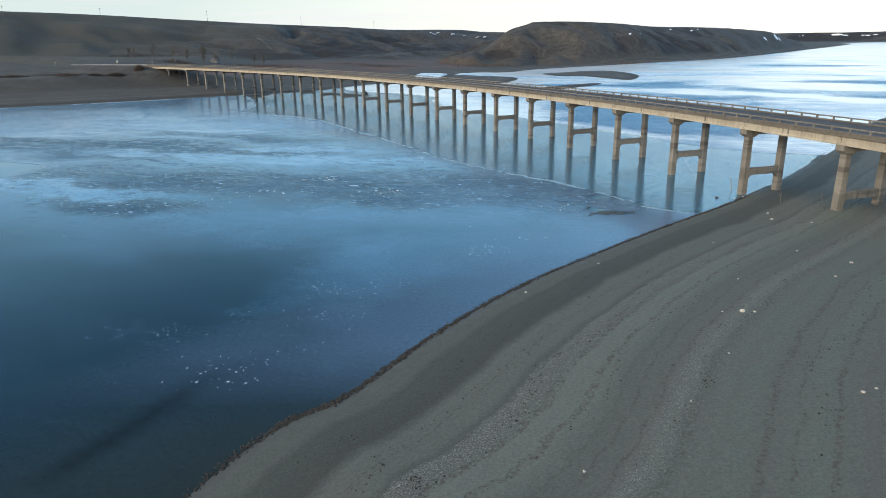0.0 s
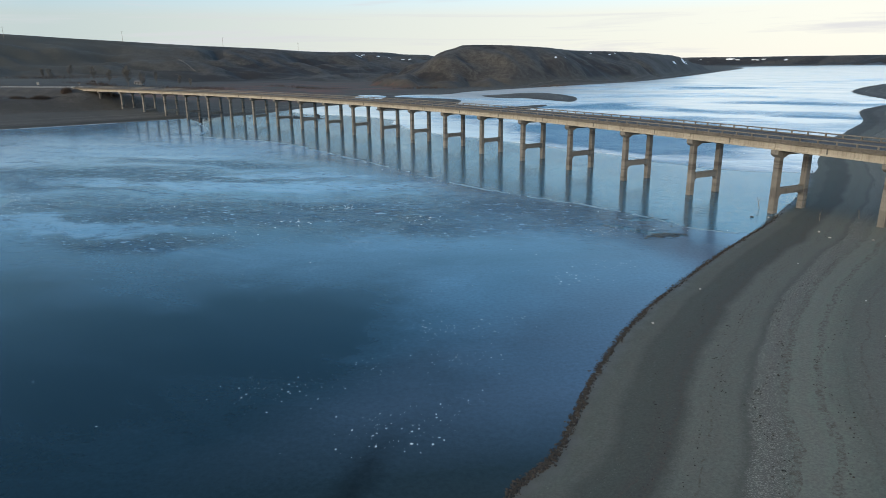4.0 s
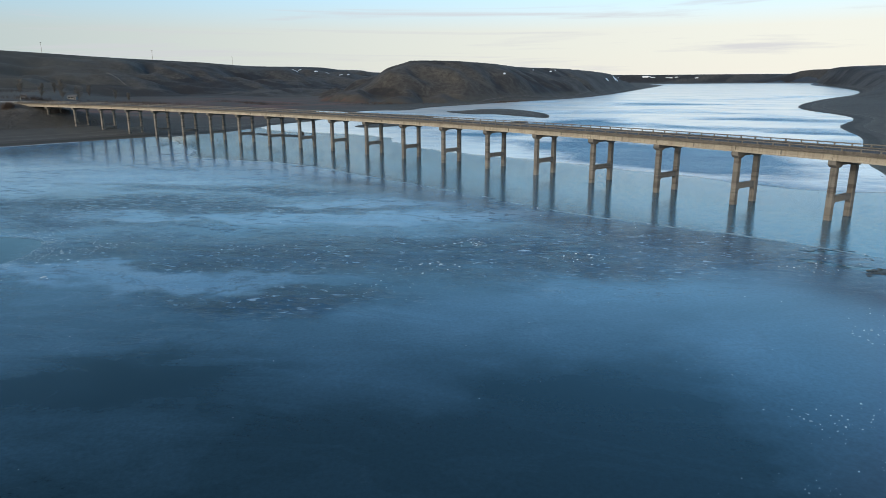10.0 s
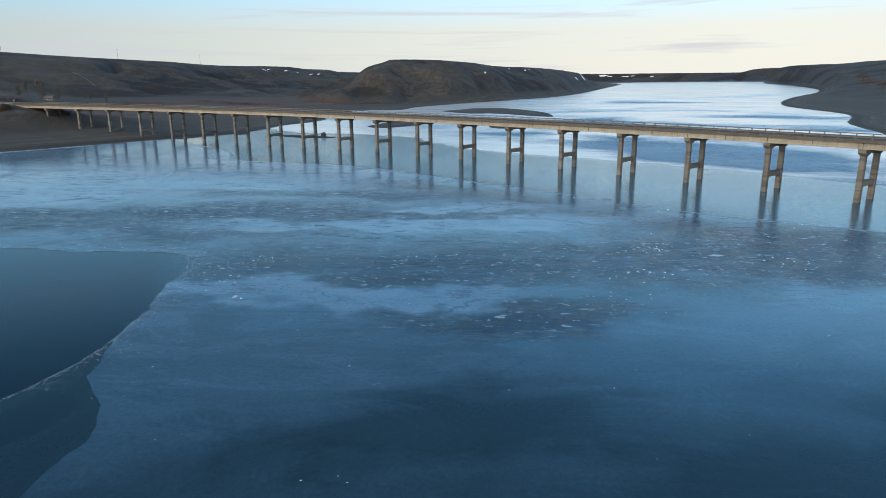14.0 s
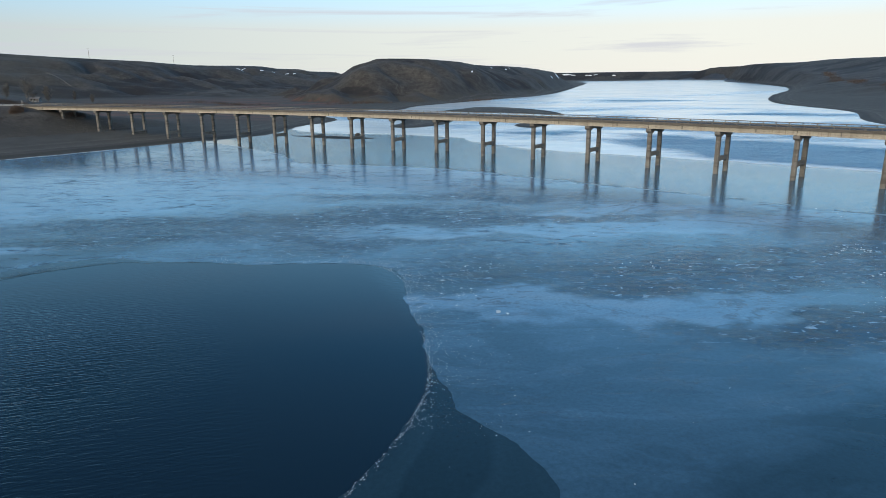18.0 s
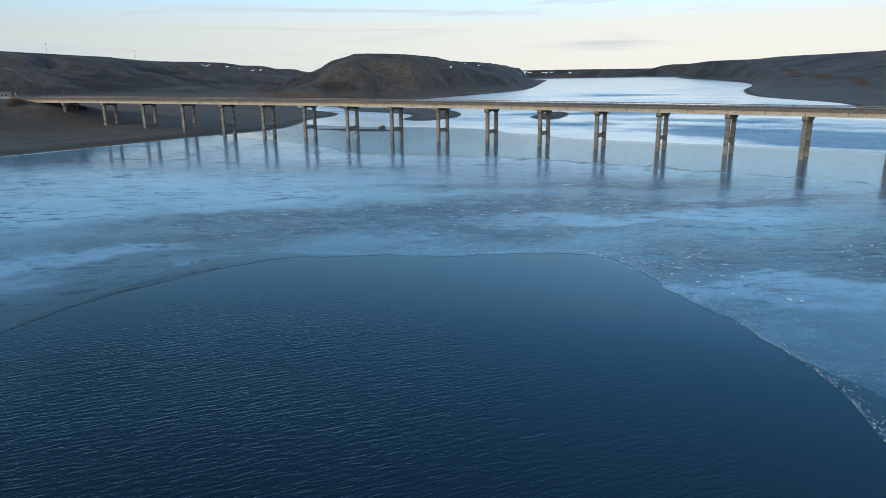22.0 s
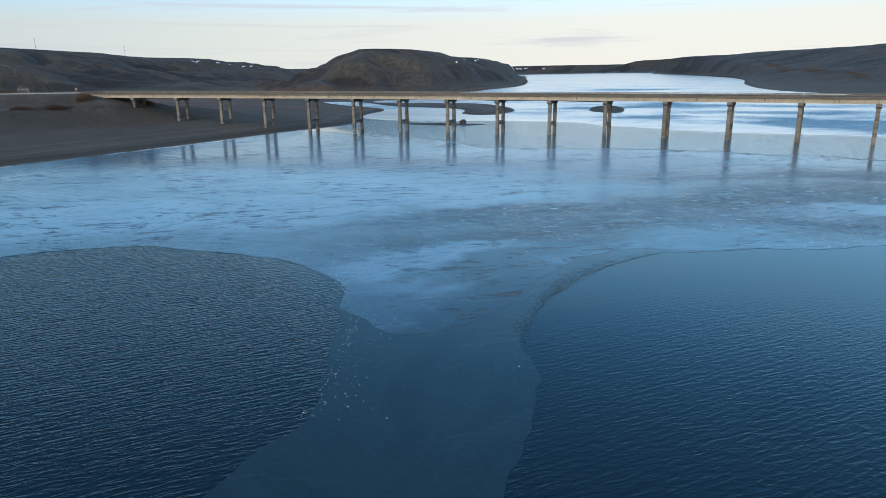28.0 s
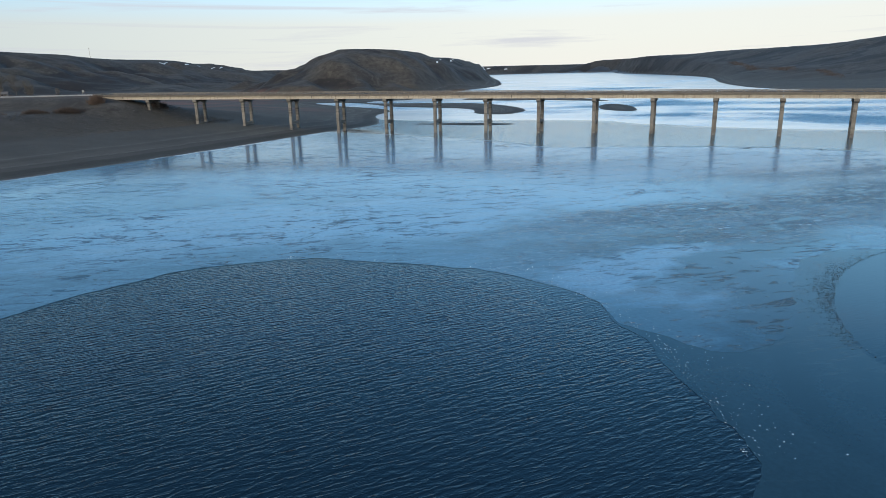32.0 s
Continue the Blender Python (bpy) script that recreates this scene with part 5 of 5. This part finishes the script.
hill_track([(-241, 946), (-232, 930), (-221, 915), (-213, 906)], 1.2)

# ---- small things on the ice, in the water and on the beach ----
rng = np.random.RandomState(9)
flakes = [flake(rng, 5 + i % 4) for i in range(16)]


def along_edge(points, count, spread, low, high, z, lo, hi):
    """Places scattered to one side of a line, denser at the line."""
    c = curve_through(points, False, 12)
    n = len(c)
    out = []
    for _ in range(count):
        i = rng.randint(0, n - 1)
        t = rng.rand()
        p = c[i] * (1 - t) + c[i + 1] * t
        d = c[i + 1] - c[i]
        d = np.array((d[1], -d[0])) / (np.hypot(*d) + 1e-9)
        q = p + d * (math.copysign(rng.exponential(abs(spread)), spread) * rng.choice((1, 1, 1, -0.15))) + rng.randn(2) * 0.25
        out.append((q[0], q[1], z, lo + (hi - lo) * rng.rand() ** 3, rng.rand() * 6.3, 0.5))
    return out


def cluster(x, y, sx, sy, count, lo, hi, z=0.034):
    return [(x + rng.randn() * sx, y + rng.randn() * sy, z, lo + (hi - lo) * rng.rand() ** 3, rng.rand() * 6.3, 0.5) for _ in range(count)]


frost = along_edge(POOL_1[15:7:-1], 1900, 2.0, 0, 0, 0.032, 0.025, 0.11)
frost += along_edge(POOL_1[10:17], 2200, -2.2, 0, 0, 0.032, 0.025, 0.11)
frost += along_edge(POOL_1[14:18], 1500, 0.3, 0, 0, 0.03, 0.03, 0.13)
frost += along_edge(POOL_2[1:10], 900, 1.3, 0, 0, 0.032, 0.025, 0.10)
frost += along_edge(CHANNEL_SOUTH[4:], 420, 1.4, 0, 0, 0.032, 0.05, 0.30)
for x, y, n, size in ((-9.3, 63.5, 40, 0.55), (-10, 57, 36, 0.4), (-16, 46.4, 44, 0.6), (-25, 54, 46, 0.5), (-18, 56, 20, 0.4), (-11, 49, 16, 0.4), (14, 81, 22, 0.7), (8, 76.5, 24, 0.7), (-2, 65, 14, 0.4), (-13, 74, 12, 0.4), (-160, 155, 40, 0.5), (-152, 178, 40, 0.5),
                      (-79, 128, 40, 0.7), (-77, 134, 40, 0.7), (-72, 137, 30, 0.8), (-50, 128, 22, 1.0), (-38, 105, 16, 0.8), (20, 97, 26, 0.9), (33, 96, 20, 0.6), (-28, 112, 20, 1.2), (-20, 122, 24, 1.2), (-6, 110, 26, 1.2)):
    frost += cluster(x, y, 2.4, 1.4, n * 2, 0.03, size * 0.34)
frost += [(-78.1, 120.5, 0.055, 0.75, 0.4, 0.25), (-79.3, 133.3, 0.055, 0.6, 1.2, 0.25), (-77.4, 119.6, 0.055, 0.4, 2.2, 0.3)]
for _ in range(420):
    x, y = rng.uniform(-150, 20), rng.uniform(40, 200)
    if y > 60 + 0.8 * (x + 20) and y < 215 - 0.9 * (x + 40):
        frost.append((x, y, 0.032, 0.04 + 0.12 * rng.rand() ** 3, rng.rand() * 6.3, 0.4))
pool_b = np.array(curve_through(POOL_1, True, 6))
fx, fy = np.array([f[0] for f in frost]), np.array([f[1] for f in frost])
wet = inside(pool_b, fx, fy) | inside(np.array(curve_through(POOL_2, True, 6)), fx, fy)
land = ground_height(fx, fy)[0] > 0.03
frost = [f for f, w, l in zip(frost, wet, land) if not w and not l]
scatter("ice_fragments", flakes, frost, M_FRAGMENT, "white broken bits of ice and frost on the ice sheet", "ice")

# dark broken slush at the melt holes along the channel's edge and by the thin ice
slush = []
for x, y, sx, sy, n, hi in ((21.2, 100.2, 0.5, 0.3, 10, 0.6), (23, 98.6, 0.5, 0.3, 10, 0.6), (24.2, 96, 0.5, 0.4, 14, 0.7), (26.4, 92.9, 1.1, 0.55, 130, 1.0), (28.8, 92.8, 0.8, 0.4, 80, 0.9), (31.8, 97.5, 0.7, 1.4, 16, 0.7), (27.5, 103.4, 1.2, 0.4, 16, 0.6), (-83, 274.5, 2.6, 0.8, 46, 1.6), (-57, 253, 1.4, 0.7, 16, 1.2),
                            (-40, 226, 1.8, 0.8, 34, 1.3), (-31, 212, 1.2, 0.8, 18, 1.0), (-20, 195, 2.2, 2.6, 60, 1.4), (-15, 185, 1.0, 1.0, 16, 0.9), (-3, 159, 1.0, 0.9, 16, 0.8)):
    slush += cluster(x, y, sx, sy, n, 0.1, hi * (0.8 if y < 110 else 0.5), 0.052)
for (xa, ya), (xb, yb), n, spread in (((-118, 159.5), (-133, 157.5), 1300, 1.0), ((-133, 157.5), (-145, 148.5), 1700, 0.9), ((-126, 160.5), (-141, 153), 900, 1.1)):
    for _ in range(n):
        t = rng.rand()
        slush.append((xa + (xb - xa) * t + rng.randn() * spread, ya + (yb - ya) * t + rng.randn() * spread, 0.045, 0.03 + 0.13 * rng.rand() ** 2, rng.rand() * 6.3, 0.2))
sx_, sy_ = np.array([f[0] for f in slush]), np.array([f[1] for f in slush])
afloat = inside(pool_b, sx_, sy_)
scatter("dark_slush", flakes, [f for f, w in zip(slush, afloat) if not w], M_SLUSH, "dark wet slush and broken ice at the melt holes", "slush")

# broken slabs at the hole by the shore
slabs = [(x, y, 0.03, size * 0.8, rng.rand() * 6.3, 0.2) for x, y, size in ((20.6, 101.5, 1.6), (24.5, 99.0, 1.2), (27.2, 95.6, 1.0), (30.5, 93.6, 1.3), (27.2, 91.4, 1.8), (23.0, 94.6, 1.5), (32.6, 95.6, 1.2), (26.0, 104.8, 1.4), (32.2, 102.5, 1.1), (29.6, 100.6, 1.6))]
scatter("ice_slabs", flakes, slabs, M_ICE, "broken grey ice slabs beside the melt hole", "ice")


def beach_stone(x, y, size, seed, material=None, z=None):
    r = np.random.RandomState(seed)
    bm = bmesh.new()
    bmesh.ops.create_icosphere(bm, subdivisions=2, radius=0.5)
    k = r.rand(6) * 6
    for v in bm.verts:
        c = v.co
        v.co *= 1 + 0.16 * math.sin(c.x * 7 + k[0]) + 0.12 * math.sin(c.y * 9 + k[1]) + 0.1 * math.sin(c.z * 8 + k[2])
        v.co.z *= 0.62
    ob = part("beach_stone", bm, material or M_STONE, smooth=True)
    z = float(heights([(x, y)])[0]) if z is None else z
    ob.matrix_world = pose(x, y, z + 0.12 * size, 0, 0, r.rand() * 360) @ Matrix.Scale(size, 4)
    return ob


for i, (x, y, size) in enumerate(((10.2, 61, 0.5), (19.5, 69, 0.42), (47.5, 87, 0.55), (46, 83, 0.6), (49, 79, 0.5), (57, 86, 0.6), (26.5, 49.6, 0.75), (27.3, 49.2, 0.4), (42, 60, 0.5), (27, 35, 0.4), (28, 35.3, 0.3), (9, 30, 0.3), (40, 66, 0.35), (25, 50, 0.3), (34, 73, 0.3), (38, 56, 0.4),
                                  (44, 52, 0.45), (36, 46, 0.3), (52, 66, 0.4), (30, 58, 0.28), (22, 42, 0.25), (17, 36, 0.22), (46.5, 98.5, 0.45), (49, 100.6, 0.6), (44.2, 97, 0.4), (47.8, 99.4, 0.35), (51, 101.6, 0.5))):
    tagged(beach_stone(x, y, size * 0.62, 700 + i), "pale stone lying on the grey mud shore", "stone", "stones on the shore")
tagged(beach_stone(46.5, 101.2, 0.5, 760, M_DARK_ROCK, 0.0), "dark wet boulder in the shallows by the shore", "stone", "boulders in the water")
tagged(beach_stone(-34, 345, 3.0, 761, M_DARK_ROCK, 0.2), "dark boulder standing in the water beyond the bridge", "stone", "boulders in the water")


def driftwood(x, y, high, lean, turn, label):
    z = float(heights([(x, y)])[0])
    verts, faces = [], []
    p, q = Vector((0, 0, -0.6)), Vector((lean, 0, high * 0.55))
    r = Vector((lean * 1.3, lean * 0.3, high))
    twig_mesh(verts, faces, p, q, 0.07, 0.055)
    twig_mesh(verts, faces, q, r, 0.055, 0.03)
    twig_mesh(verts, faces, q, q + Vector((-0.4, 0.2, 0.7)), 0.04, 0.02)
    ob = link_mesh("driftwood", verts, faces, M_WOOD)
    ob.matrix_world = pose(x, y, max(z, 0), 0, 0, turn)
    tagged(ob, label, "driftwood", "driftwood snags")


driftwood(51.5, 106.5, 2.0, 0.5, 120, "bare grey snag standing in the shallow water")
driftwood(53, 94, 1.6, -0.4, 40, "bare grey stick standing in the mud")
driftwood(58, 92, 1.4, 0.3, 80, "bare grey stick standing in the mud")

# crumbled dark edge along the near waterline, and strandline litter
lumps2 = [lump(rng, 0.35) for _ in range(10)]
near_shore = curve_through([(-34, -30), (-14, 30), (-5, 43), (2, 54), (12, 66), (29, 82), (51, 101.5), (76, 128), (104, 163)], False, 60)
litter = []
for _ in range(5200):
    i = rng.randint(30, len(near_shore) - 120) if rng.rand() < 0.85 else rng.randint(30, len(near_shore) - 1)
    p = near_shore[i]
    d = near_shore[min(i + 1, len(near_shore) - 1)] - near_shore[i - 1]
    d = np.array((d[1], -d[0])) / np.hypot(*d)
    q = p + d * (0.2 + 0.16 * rng.randn()) + rng.randn(2) * 0.1
    litter.append([q[0], q[1], 0, 0.06 + 0.22 * rng.rand() ** 2, rng.rand() * 6.3, 0.6])
for s, n in ((5.6, 350), (9.0, 500), (12.6, 900), (16.5, 500), (22, 500), (29, 500)):
    for _ in range(n):
        i = rng.randint(30, len(near_shore) - 60)
        d = near_shore[i + 1] - near_shore[i - 1]
        d = np.array((d[1], -d[0])) / np.hypot(*d)
        q = near_shore[i] + d * (s + 0.8 * math.sin(i * 0.07 + s) + 0.25 * rng.randn())
        litter.append([q[0], q[1], 0, 0.03 + 0.12 * rng.rand() ** 3, rng.rand() * 6.3, 0.5])
lz = heights([(q[0], q[1]) for q in litter])
for q, z in zip(litter, lz):
    q[2] = max(z, 0.0) + 0.01
scatter("shore_litter", lumps2, litter, M_DEBRIS, "dark crumbled mud and strandline litter", "litter")
